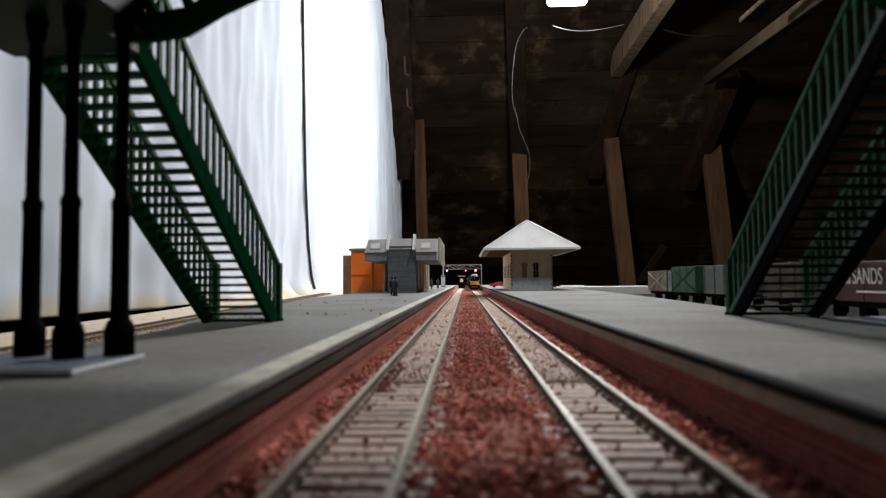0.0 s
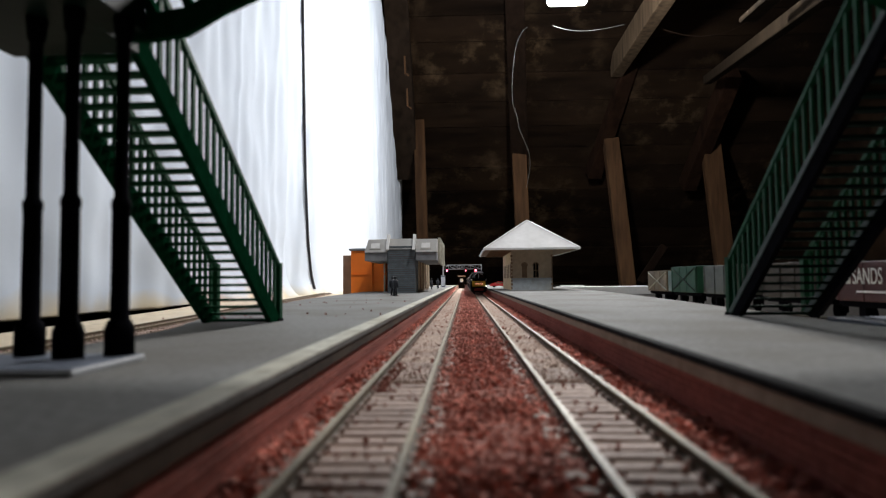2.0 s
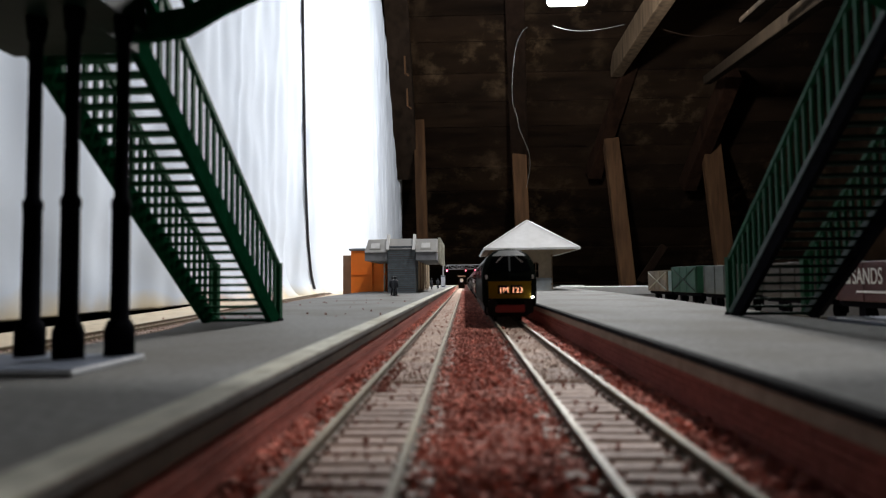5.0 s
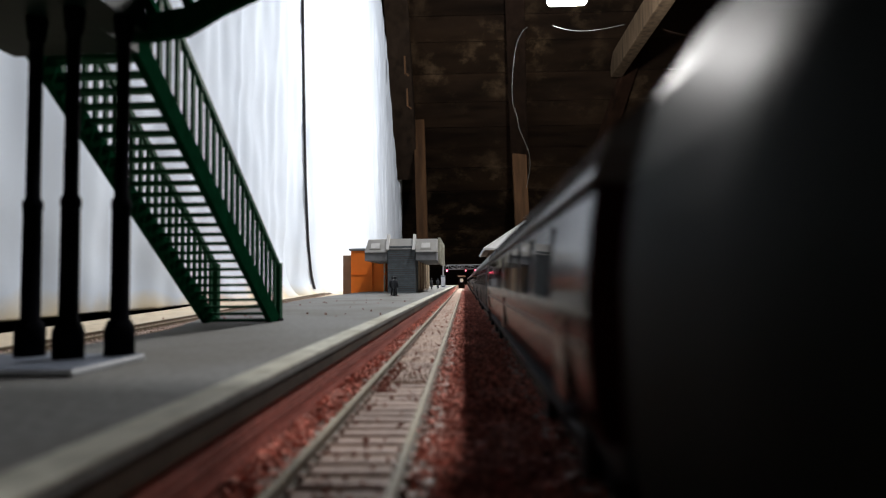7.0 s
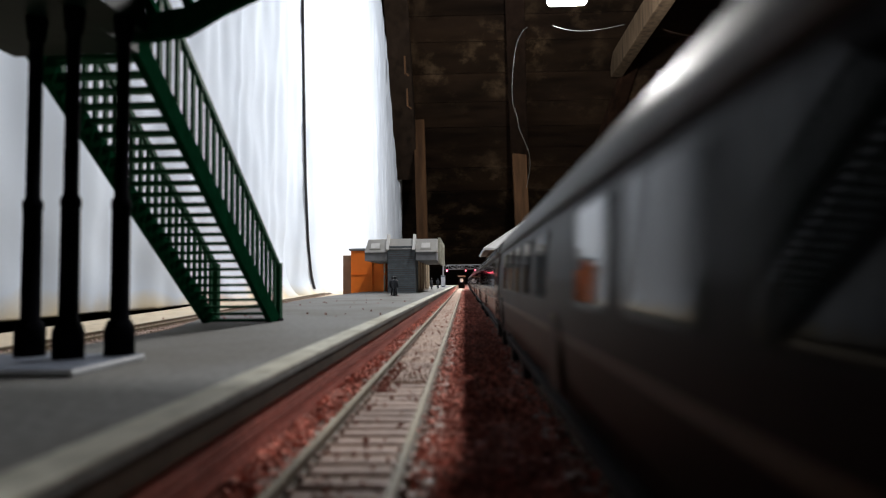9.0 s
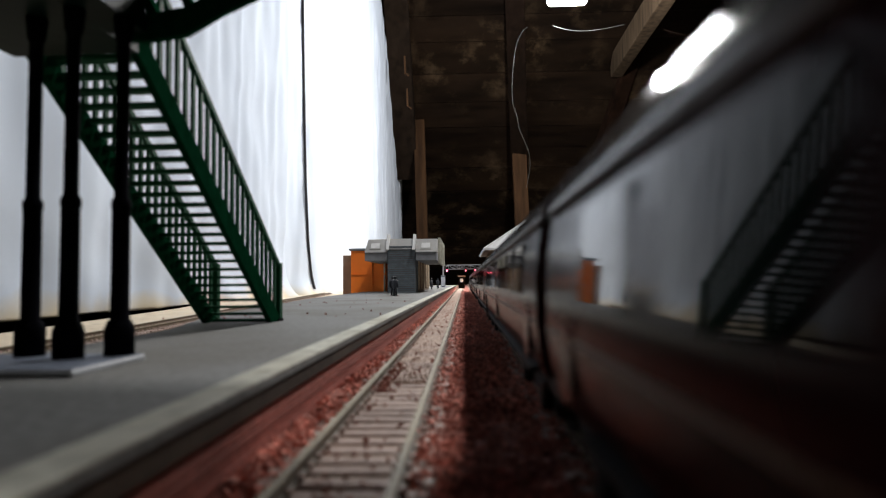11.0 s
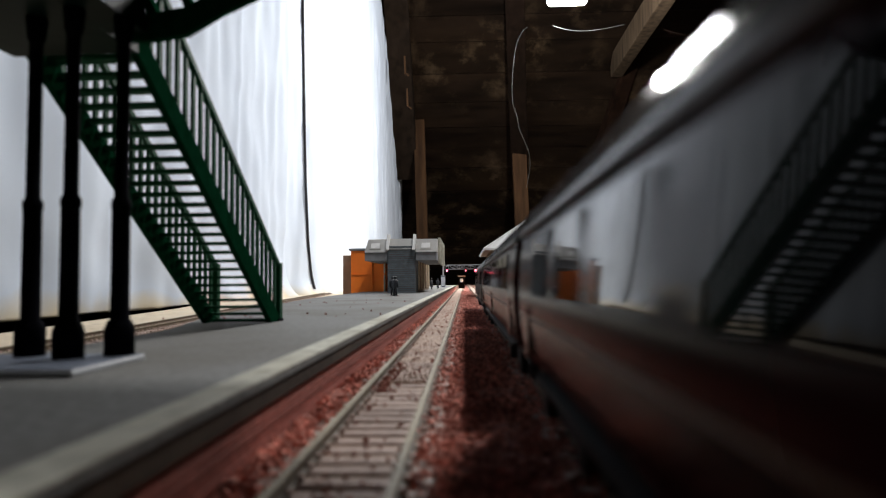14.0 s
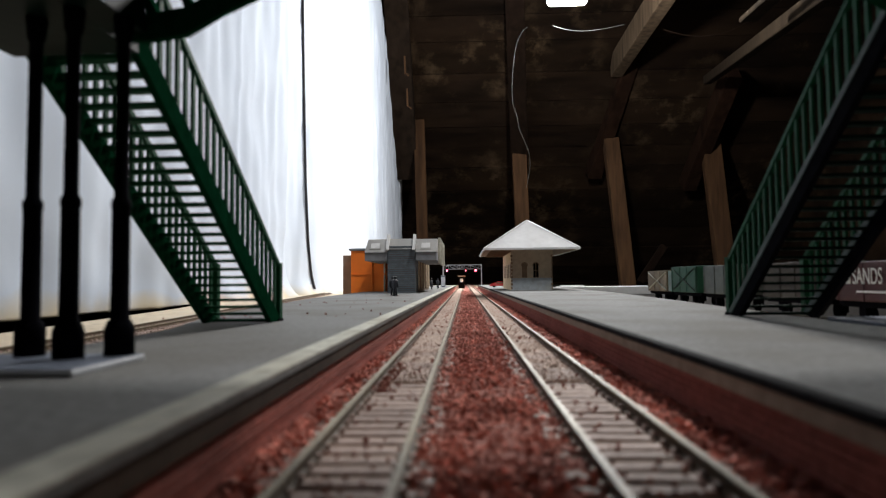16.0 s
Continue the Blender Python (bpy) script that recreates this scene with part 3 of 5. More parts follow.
# ---- footbridge over the line ----
def footbridge():
    fb = thing("footbridge", "dark green plastic footbridge with black columns over the tracks", "footbridge")
    run, steps = 0.0047, 28
    turn = radians(1.2)

    def stair(side, foot_x, foot_y, base, width, slope):
        def P(s, w, z):  # s runs up the flight, w outward
            x, y = side * w, -s
            return (foot_x + x * math.cos(turn) + y * math.sin(turn), foot_y - x * math.sin(turn) + y * math.cos(turn), z)
        length = 0.131
        r = slope * run

        def slab(w0, w1, lines):
            """A plate between two widths, its outline in (s, z)."""
            bm = bmesh.new()
            lo = [bm.verts.new(P(s, w0, z)) for s, z in lines]
            hi = [bm.verts.new(P(s, w1, z)) for s, z in lines]
            bm.faces.new(lo)
            bm.faces.new(hi[::-1])
            k = len(lines)
            for i in range(k):
                bm.faces.new((lo[i], lo[(i + 1) % k], hi[(i + 1) % k], hi[i]))
            return bm
        z_at = lambda s: base + slope * s
        for w0 in (0.0, width - 0.0022):
            # left stringers dark green, right ones black: both paint shade on green plastic
            part("stringer", slab(w0, w0 + 0.0022, [(-0.001, base), (0.0125, base), (length, z_at(length) - 0.0088), (length, z_at(length)), (-0.001, base + 0.0005)]), M_SHADEGREEN if side < 0 else M_POST_BLACK, fb)
            part("handrail", slab(w0 + 0.0001, w0 + 0.0021, [(0, base + 0.0245), (length, z_at(length) + 0.0245), (length, z_at(length) + 0.027), (-0.001, base + 0.0265)]), M_GREEN, fb)
            part("newel_post", slab(w0 - 0.0003, w0 + 0.0025, [(-0.002, base), (0.0016, base), (0.0016, base + 0.0275), (-0.002, base + 0.0275)]), M_GREEN, fb)
            for i in range(22):
                s = 0.0052 + i * 0.0057
                part("baluster", slab(w0 + 0.0005, w0 + 0.0016, [(s, z_at(s) - 0.001), (s + 0.0019, z_at(s)), (s + 0.0019, z_at(s) + 0.0252), (s, z_at(s) + 0.0248)]), M_GREEN, fb)
            if side > 0:
                # grey strip paints the light caught along the stringer's top edge
                part("stringer_lit_edge", slab(w0 - 0.0004, w0 + 0.0026, [(0.001, base + 0.0002), (0.0045, base + 0.0010), (length, z_at(length) - 0.0018), (length, z_at(length) + 0.0012), (0.001, base + 0.0019)]), M_LITEDGE, fb, "grey stringer edge painted as lit")
        for i in range(steps + 1):
            s, z = 0.0005 + i * run, base + 0.0012 + i * r
            if s + run < length + 0.01:
                # right-hand treads take the darkest green to hold their shade
                part("tread", slab(0.002, width - 0.002, [(s, z - 0.0012), (s + run * 0.98, z - 0.0012), (s + run * 0.98, z), (s, z)]), M_GREEN if side < 0 else M_DEEPSHADEGREEN, fb)
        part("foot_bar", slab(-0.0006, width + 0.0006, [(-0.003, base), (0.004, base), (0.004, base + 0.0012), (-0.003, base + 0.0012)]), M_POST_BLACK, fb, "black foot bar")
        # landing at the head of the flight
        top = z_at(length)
        # landing, bracket and deck are coloured for their shaded undersides
        part("landing", slab(-0.001, width + 0.002, [(length - 0.001, top - 0.0112), (length + 0.075, top - 0.0112), (length + 0.075, top - 0.0015), (length - 0.001, top - 0.0015)]), M_DEEPSHADEGREEN, fb)
        part("landing_bracket", slab(-0.0105, -0.0012, [(length + 0.0125, top - 0.0112), (length + 0.075, top - 0.0112), (length + 0.075, top - 0.003), (length + 0.0125, top - 0.003)]), M_DEEPSHADEGREEN, fb)
        for w0 in (width - 0.002,):
            part("landing_rail", slab(w0, w0 + 0.002, [(length, top + 0.024), (length + 0.075, top + 0.024), (length + 0.075, top + 0.0265), (length, top + 0.0265)]), M_GREEN, fb)
            for i in range(12):
                s = length + 0.003 + i * 0.006
                part("baluster", slab(w0 + 0.0004, w0 + 0.0016, [(s, top - 0.002), (s + 0.0012, top - 0.002), (s + 0.0012, top + 0.0245), (s, top + 0.0245)]), M_GREEN, fb)
        return top

    top_l = stair(-1, -0.0877, 0.299, PLAT_L, 0.0326, 0.71)
    top_r = stair(1, 0.1265, 0.310, PLAT_R, 0.0375, 0.77)

    # columns on their plinth slabs
    def column(x, y, base, top):
        bm = bmesh.new()
        lathe(bm, [(0.0033, 0), (0.0033, 0.0060), (0.0028, 0.0075), (0.0021, 0.0085), (0.0020, 0.034), (0.0022, 0.0345), (0.0022, 0.036), (0.0016, 0.0370), (0.0015, top - base - 0.006),
                   (0.0020, top - base - 0.005), (0.0024, top - base)], 14, (x, y, base))
        smooth(part("column", bm, M_POST_BLACK, fb, "black round column"))
    part("plinth", boxed(-0.125, -0.0766, 0.1215, 0.1500, PLAT_L, PLAT_L + 0.0014, 0.0003), M_SLABEDGE, fb, "pale grey plinth slab")
    # darker plate paints the footbridge's shade on the pale slab
    part("plinth_top_shade", boxed(-0.1246, -0.0770, 0.1219, 0.1496, PLAT_L + 0.00141, PLAT_L + 0.0016), M_SLAB, fb, "plinth top painted in blue grey shade")
    for x, y in ((-0.0895, 0.1405), (-0.0809, 0.1462), (-0.1015, 0.1450), (-0.1110, 0.1385)):
        column(x, y, PLAT_L + 0.0016, top_l - 0.0113)
    part("plinth", boxed(0.146, 0.205, 0.215, 0.262, PLAT_R, PLAT_R + 0.0016, 0.0003), M_SLAB, fb, "pale grey plinth slab")
    for x, y in ((0.165, 0.1450), (0.160, 0.1590), (0.182, 0.1450), (0.182, 0.1590)):
        column(x, y, PLAT_R, top_r - 0.0113)

    # deck with arched girders
    x0, x1 = -0.088, 0.1275
    for y in (0.108, 0.1555):
        n = 24
        low = []
        for i in range(n + 1):
            x = x0 + (x1 - x0) * i / n
            edge = min(i, n - i) / n * (x1 - x0)
            low.append((x, 0.0902 + 0.024 * (1 - math.exp(-max(0, edge - 0.016) / 0.034))))
        bm = bmesh.new()
        prism(bm, low + [(x, z + 0.0070) for x, z in low[::-1]], "y", y, y + 0.0025)
        part("girder", bm, M_SHADEGREEN, fb)
        part("top_chord", boxed(x0, x1, y, y + 0.0025, 0.1150, 0.1185), M_SHADEGREEN, fb)
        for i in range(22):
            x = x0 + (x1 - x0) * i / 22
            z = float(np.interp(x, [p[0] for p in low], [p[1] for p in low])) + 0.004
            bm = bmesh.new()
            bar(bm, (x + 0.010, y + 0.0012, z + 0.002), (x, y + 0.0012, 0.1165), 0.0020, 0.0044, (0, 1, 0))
            part("brace", bm, M_SHADEGREEN, fb)
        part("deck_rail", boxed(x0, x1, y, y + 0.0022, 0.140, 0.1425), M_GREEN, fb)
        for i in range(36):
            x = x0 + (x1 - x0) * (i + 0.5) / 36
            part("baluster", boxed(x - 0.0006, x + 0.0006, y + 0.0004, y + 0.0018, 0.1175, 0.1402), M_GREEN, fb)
    part("deck", boxed(x0, x1, 0.1105, 0.1555, 0.1135, 0.116), M_DEEPSHADEGREEN, fb)


# ---- buildings ----
M_CONCRETE = mat("pale_concrete_card", (0.46, 0.455, 0.44), 0.85, 0.08, 120, 0.15, stain=(0.30, 0.30, 0.30), stain_scale=25)
M_GREYBRICK = mat("blue_grey_brick", (0.125, 0.145, 0.16), 0.85, 0.18, 160, 0.2, stain=(0.09, 0.10, 0.115), stain_scale=25, island=0.1)
M_TIMBERWALL = mat("brown_wall_panel", (0.20, 0.145, 0.10), 0.8, 0.25, 90, 0.2)
M_ORANGE = mat("orange_paint", (0.95, 0.215, 0.014), 0.6, 0.06, 60, 0.1, stain=(0.80, 0.165, 0.012), stain_scale=12)
M_GREYROOF = mat("grey_roof_felt", (0.22, 0.23, 0.25), 0.8, 0.15, 80, 0.2)
M_BROWNCARD = mat("brown_card", (0.28, 0.20, 0.14), 0.85, 0.15, 50, 0.15)
M_WHITEROOF = mat("white_plastic_roof", (0.86, 0.86, 0.86), 0.6, 0.05, 100, 0.1, stain=(0.74, 0.74, 0.72), stain_scale=20)
M_CREAM = mat("cream_render", (0.55, 0.44, 0.31), 0.75, 0.1, 150, 0.15, stain=(0.42, 0.33, 0.22), stain_scale=30)
# brighter copy of the cream, with the side walls' warm light in its colour
M_LITCREAM = mat("lit_cream_render", (0.80, 0.64, 0.40), 0.75, 0.1, 150, 0.15, stain=(0.62, 0.46, 0.27), stain_scale=40)
M_LITWALL = mat("lit_lower_render", (0.54, 0.59, 0.62), 0.75, 0.12, 150, 0.15, stain=(0.40, 0.37, 0.30), stain_scale=50, stain_amount=0.5)
M_PALEWALL = mat("pale_grey_render", (0.60, 0.62, 0.66), 0.75, 0.06, 150, 0.1)
M_BROWNTRIM = mat("brown_trim", (0.24, 0.15, 0.085), 0.7, 0.2, 100, 0.1)
M_DARKGLASS = mat("dark_glass", (0.012, 0.013, 0.016), 0.08, 0.1, 30, 0.0, spec=0.8)
M_FIGURE = mat("dark_painted_figure", (0.022, 0.025, 0.035), 0.6, 0.3, 300, 0.1)
M_WHITE = mat("white_paint", (0.75, 0.75, 0.74), 0.5, 0.06, 150, 0.1)


def grey_station():
    st = thing("station_building", "grey brick station building with a pale overhanging panelled roof", "building")
    z0 = PLAT_L
    y0, y1 = 1.02, 1.42
    xl, xr = -0.1245, -0.0795
    # brick front built from courses
    n = 22
    h = 0.076 / n
    for i in range(n):
        z = z0 + i * h
        part("brick_course", boxed(xl + 0.0002 * (i % 2), xr - 0.0002 * (i % 2), y0, y0 + 0.060, z + 0.0001, z + h - 0.0003, 0.0001), M_GREYBRICK, st)
    part("core", boxed(xl + 0.001, xr - 0.001, y0 + 0.001, y0 + 0.059, z0, z0 + 0.0755), M_JOINT, st)
    # timber side wall with panels
    part("side_wall", boxed(xl + 0.002, xr - 0.001, y0 + 0.061, y1, z0, z0 + 0.062), M_TIMBERWALL, st, "brown panelled wall")
    for i in range(9):
        y = y0 + 0.066 + i * 0.038
        part("wall_panel", boxed(xr - 0.001, xr + 0.0008, y, y + 0.016, z0 + 0.004, z0 + 0.058, 0.0003), M_BROWNTRIM if i % 2 else M_CREAM, st)
    # roof band: left and right wings with sloped fascia and roof lights
    yr = 1.29
    zb, zm, zt = z0 + 0.052, z0 + 0.0655, z0 + 0.0875
    for xa, xb in ((-0.161, -0.1255), (-0.0785, -0.0446)):
        part("soffit_band", boxed(xa, xb, y0 - 0.004, yr, zb, zm, 0.0006), M_GREYROOF, st)
        bm = bmesh.new()
        inner = 0.004
        hexa(bm, [(xa, y0 - 0.006, zm), (xb, y0 - 0.006, zm), (xb, yr, zm), (xa, yr, zm),
                  (xa + inner * (xa < -0.1), y0 + 0.012, zt), (xb, y0 + 0.012, zt), (xb, yr, zt), (xa + inner * (xa < -0.1), yr, zt)])
        part("sloped_fascia", bm, M_CONCRETE, st)
        xm = (xa + xb) / 2
        p = lambda x, f, out: (x, y0 - 0.006 + 0.018 * f - out, zm + (zt - zm) * f + out * 0.5)
        bm = bmesh.new()
        hexa(bm, [p(xm - 0.010, 0.2, -0.001), p(xm + 0.008, 0.2, -0.001), p(xm + 0.008, 0.75, -0.001), p(xm - 0.010, 0.75, -0.001),
                  p(xm - 0.010, 0.2, 0.0012), p(xm + 0.008, 0.2, 0.0012), p(xm + 0.008, 0.75, 0.0012), p(xm - 0.010, 0.75, 0.0012)])
        part("roof_light", bm, M_CONCRETE, st, "grey framed roof light")
        bm = bmesh.new()
        hexa(bm, [p(xm - 0.008, 0.28, 0.0002), p(xm + 0.006, 0.28, 0.0002), p(xm + 0.006, 0.66, 0.0002), p(xm - 0.008, 0.66, 0.0002),
                  p(xm - 0.008, 0.28, 0.0017), p(xm + 0.006, 0.28, 0.0017), p(xm + 0.006, 0.66, 0.0017), p(xm - 0.008, 0.66, 0.0017)])
        part("roof_light_pane", bm, M_WHITE, st)
    bm = bmesh.new()
    hexa(bm, [(-0.1255, y0 - 0.001, zm + 0.005), (-0.0785, y0 - 0.001, zm + 0.005), (-0.0785, y1, zm), (-0.1255, y1, zm),
              (-0.1255, y0 + 0.016, zt + 0.001), (-0.0785, y0 + 0.016, zt + 0.001), (-0.0785, y1, zt), (-0.1255, y1, zt)])
    part("sloped_fascia", bm, M_CONCRETE, st)
    for x in (-0.124, -0.0815):
        bm = bmesh.new()
        prism(bm, [(y0 - 0.010, zm + 0.004), (y0 - 0.006, zm + 0.003), (y0 + 0.020, zt - 0.001), (y0 + 0.020, zt + 0.008), (y0 + 0.012, zt + 0.008)], "x", x - 0.0022, x + 0.0022)
        part("roof_fin", bm, M_WHITE, st, "pale upstand")
    # repeated bays along the trackside
    for i in range(5):
        y = y0 + 0.045 + i * 0.050
        part("roof_fin", boxed(-0.0445, -0.0400, y, y + 0.010, zb - 0.004, zt + 0.004, 0.0005), M_COPING, st)


def orange_building():
    ob = thing("orange_building", "bright orange painted card building with a grey flat roof", "building")
    y, z0 = 1.18, BASE_Z
    part("tall_block", boxed(-0.2130, -0.172, y, y + 0.10, z0, 0.0865, 0.0006), M_ORANGE, ob)
    bm = bmesh.new()
    prism(bm, [(-0.1718, z0), (-0.1460, z0), (-0.1460, 0.064), (-0.163, 0.066), (-0.1718, 0.076)], "y", y + 0.002, y + 0.10)
    part("low_block", bm, M_ORANGE, ob)
    part("flat_roof", boxed(-0.2165, -0.169, y - 0.003, y + 0.103, 0.0868, 0.0910, 0.0005), M_GREYROOF, ob)
    part("ledge", boxed(-0.2132, -0.1458, y - 0.0022, y - 0.0002, 0.0415, 0.0435), M_ORANGE, ob)
    part("corner_strip", boxed(-0.1515, -0.1485, y - 0.0016, y + 0.0018, z0, 0.062), M_COPING, ob)
    card = part("card_box", boxed(-0.236, -0.2185, y + 0.04, y + 0.20, z0, 0.080, 0.001), M_BROWNCARD)
    tagged(card, "plain brown card box standing beside the orange building", "box")


def pavilion():
    pv = thing("station_pavilion", "cream station pavilion with a white hipped roof and arched windows", "building")
    z0 = PLAT_R
    xl, xr, y0, y1 = 0.0850, 0.1575, 1.150, 1.40
    zw = 0.0830
    # front wall with two arched openings
    t = 0.003
    cuts = [(0.1035, 0.1130), (0.1240, 0.1335)]
    bm = bmesh.new()
    segs = [(xl, cuts[0][0]), (cuts[0][1], cuts[1][0]), (cuts[1][1], xr)]
    for a, b in segs:
        box(bm, a, b, y0, y0 + t, z0 + 0.022, zw)
    for a, b in cuts:
        c, r = (a + b) / 2, (b - a) / 2
        arch = [(c + r * math.cos(math.pi * k / 10), 0.0545 + r * math.sin(math.pi * k / 10)) for k in range(11)]
        prism(bm, [(b, zw), *arch, (a, zw)], "y", y0, y0 + t)
        box(bm, a, b, y0, y0 + t, z0 + 0.022, z0 + 0.0225)
    part("front_wall", bm, M_CREAM, pv)
    # paler band paints the light that falls below the eaves' shadow
    part("lit_lower_wall", boxed(xl - 0.0004, xr + 0.0004, y0 - 0.0008, y0 + t, z0, z0 + 0.0218), M_LITWALL, pv, "lower wall painted pale as if lit")
    for k, (a, b) in enumerate(cuts):
        part("window_pane", boxed(a, b, y0 + 0.0018, y0 + 0.0026, z0 + 0.0225, 0.0600), M_DARKGLASS if k else M_BROWNTRIM, pv)
        part("window_bar", boxed((a + b) / 2 - 0.0005, (a + b) / 2 + 0.0005, y0 + 0.0006, y0 + 0.0017, z0 + 0.0226, 0.0590), M_BROWNTRIM, pv)
        part("window_bar", boxed(a, b, y0 + 0.0006, y0 + 0.0017, 0.0450, 0.0460), M_BROWNTRIM, pv)
        c, r = (a + b) / 2, (b - a) / 2
        bm = bmesh.new()
        outer = [(c + (r + 0.0016) * math.cos(math.pi * q / 10), 0.0545 + (r + 0.0016) * math.sin(math.pi * q / 10)) for q in range(11)]
        inner = [(c + r * math.cos(math.pi * q / 10), 0.0545 + r * math.sin(math.pi * q / 10)) for q in range(10, -1, -1)]
        for q in range(10):
            prism(bm, [outer[q], outer[q + 1], inner[9 - q], inner[10 - q]], "y", y0 - 0.0008, y0)
        part("window_arch", bm, M_BROWNTRIM, pv)
    for x0, x1, ya, yb in ((xl, xl + t, y0 + t, y1), (xr - t, xr, y0 + t, y1), (xl, xr, y1, y1 + t)):
        part("side_wall", boxed(x0, x1, ya, yb, z0, zw), M_LITCREAM, pv)
    for i in range(5):
        y = y0 + 0.02 + i * 0.045
        part("side_window", boxed(xl - 0.0008, xl - 0.0001, y, y + 0.016, z0 + 0.022, 0.058), M_BROWNTRIM, pv)
    # toothed corner stones
    for x in (xl, xr):
        for i in range(11):
            z = z0 + 0.002 + i * 0.0064
            w = 0.0035 if i % 2 else 0.0022
            part("quoin", boxed(x - w / 2, x + w / 2, y0 - 0.0014, y0 + 0.0030, z, z + 0.0042, 0.0002), M_BROWNTRIM, pv)
    # pilasters inside the corners and the frieze
    for x in (xl + 0.010, xr - 0.0115):
        part("pilaster", boxed(x - 0.002, x + 0.002, y0 - 0.0012, y0, z0 + 0.022, zw), M_CREAM, pv)
    part("lintel", boxed(xl - 0.001, xr + 0.001, y0 - 0.0022, y0 - 0.0002, zw - 0.008, zw - 0.0002), M_CREAM, pv)
    # roof
    ex0, ex1, ey0, ey1, ze = 0.0350, 0.2030, 1.120, 1.430, 0.0835
    part("soffit", boxed(ex0 + 0.002, ex1 - 0.002, ey0 + 0.002, ey1 - 0.002, ze - 0.001, ze + 0.001), M_BROWNTRIM, pv)
    xm, rise = (ex0 + ex1) / 2, 0.0575
    bm = bmesh.new()
    e = [bm.verts.new(p) for p in ((ex0, ey0, ze + 0.0012), (ex1, ey0, ze + 0.0012), (ex1, ey1, ze + 0.0012), (ex0, ey1, ze + 0.0012))]
    r0, r1 = bm.verts.new((xm, ey0 + 0.080, ze + rise)), bm.verts.new((xm, ey1 - 0.080, ze + rise))
    for f in ((e[0], e[1], r0), (e[1], e[2], r1, r0), (e[2], e[3], r1), (e[3], e[0], r0, r1), tuple(e)):
        bm.faces.new(f)
    part("hipped_roof", bm, M_WHITEROOF, pv)
    for a, b in (((ex0, ey0), (ex1, ey0)), ((ex1, ey0), (ex1, ey1)), ((ex0, ey0), (ex0, ey1)), ((ex0, ey1), (ex1, ey1))):
        bm = bmesh.new()
        bar(bm, (*a, ze + 0.0003), (*b, ze + 0.0003), 0.0025, 0.0036)
        part("eaves_board", bm, M_WHITE, pv)
    for c, r in (((ex0, ey0), (xm, ey0 + 0.08)), ((ex1, ey0), (xm, ey0 + 0.08)), ((ex1, ey1), (xm, ey1 - 0.08)), ((ex0, ey1), (xm, ey1 - 0.08))):
        bm = bmesh.new()
        bar(bm, (*c, ze + 0.002), (*r, ze + rise + 0.0006), 0.0028, 0.002)
        part("hip_tile", bm, M_WHITE, pv)
    for i in range(8):
        y = ey0 + 0.03 + i * 0.035
        part("bracket", boxed(ex0 + 0.012, xl - 0.0005, y, y + 0.002, ze - 0.004, ze - 0.0012), M_BROWNTRIM, pv)


def figure(x, y, z, turned, coat, case=False):
    bm = bmesh.new()
    for s in (-1, 1):
        rod(bm, (s * 0.0016, 0, 0.0008), (s * 0.0013, 0, 0.0115), 0.0011, 0.0016, 8)
        rod(bm, (s * 0.0034, 0, 0.0195), (s * 0.0038, -0.0006, 0.0105), 0.0010, 0.0008, 8)
    lathe(bm, [(0.0026, 0.0095), (0.0031, 0.0120), (0.0028, 0.0150), (0.0034, 0.0188), (0.0022, 0.0205), (0.0009, 0.0210)], 10)
    lathe(bm, [(0.0007, 0.0205), (0.0013, 0.0218), (0.0015, 0.0230), (0.0019, 0.0236), (0.0014, 0.0243), (0.0010, 0.0250)], 10)
    box(bm, -0.0035, 0.0035, -0.0022, 0.0022, 0, 0.0008)
    if case:
        box(bm, 0.0034, 0.0054, -0.003, 0.003, 0.0050, 0.0095)
    ob = smooth(part("platform_figure", bm, coat))
    ob.matrix_world = pose(x, y, z, 0, 0, turned)
    tagged(ob, "small dark painted standing railway figurine on the platform", "figurine", "platform figurines")


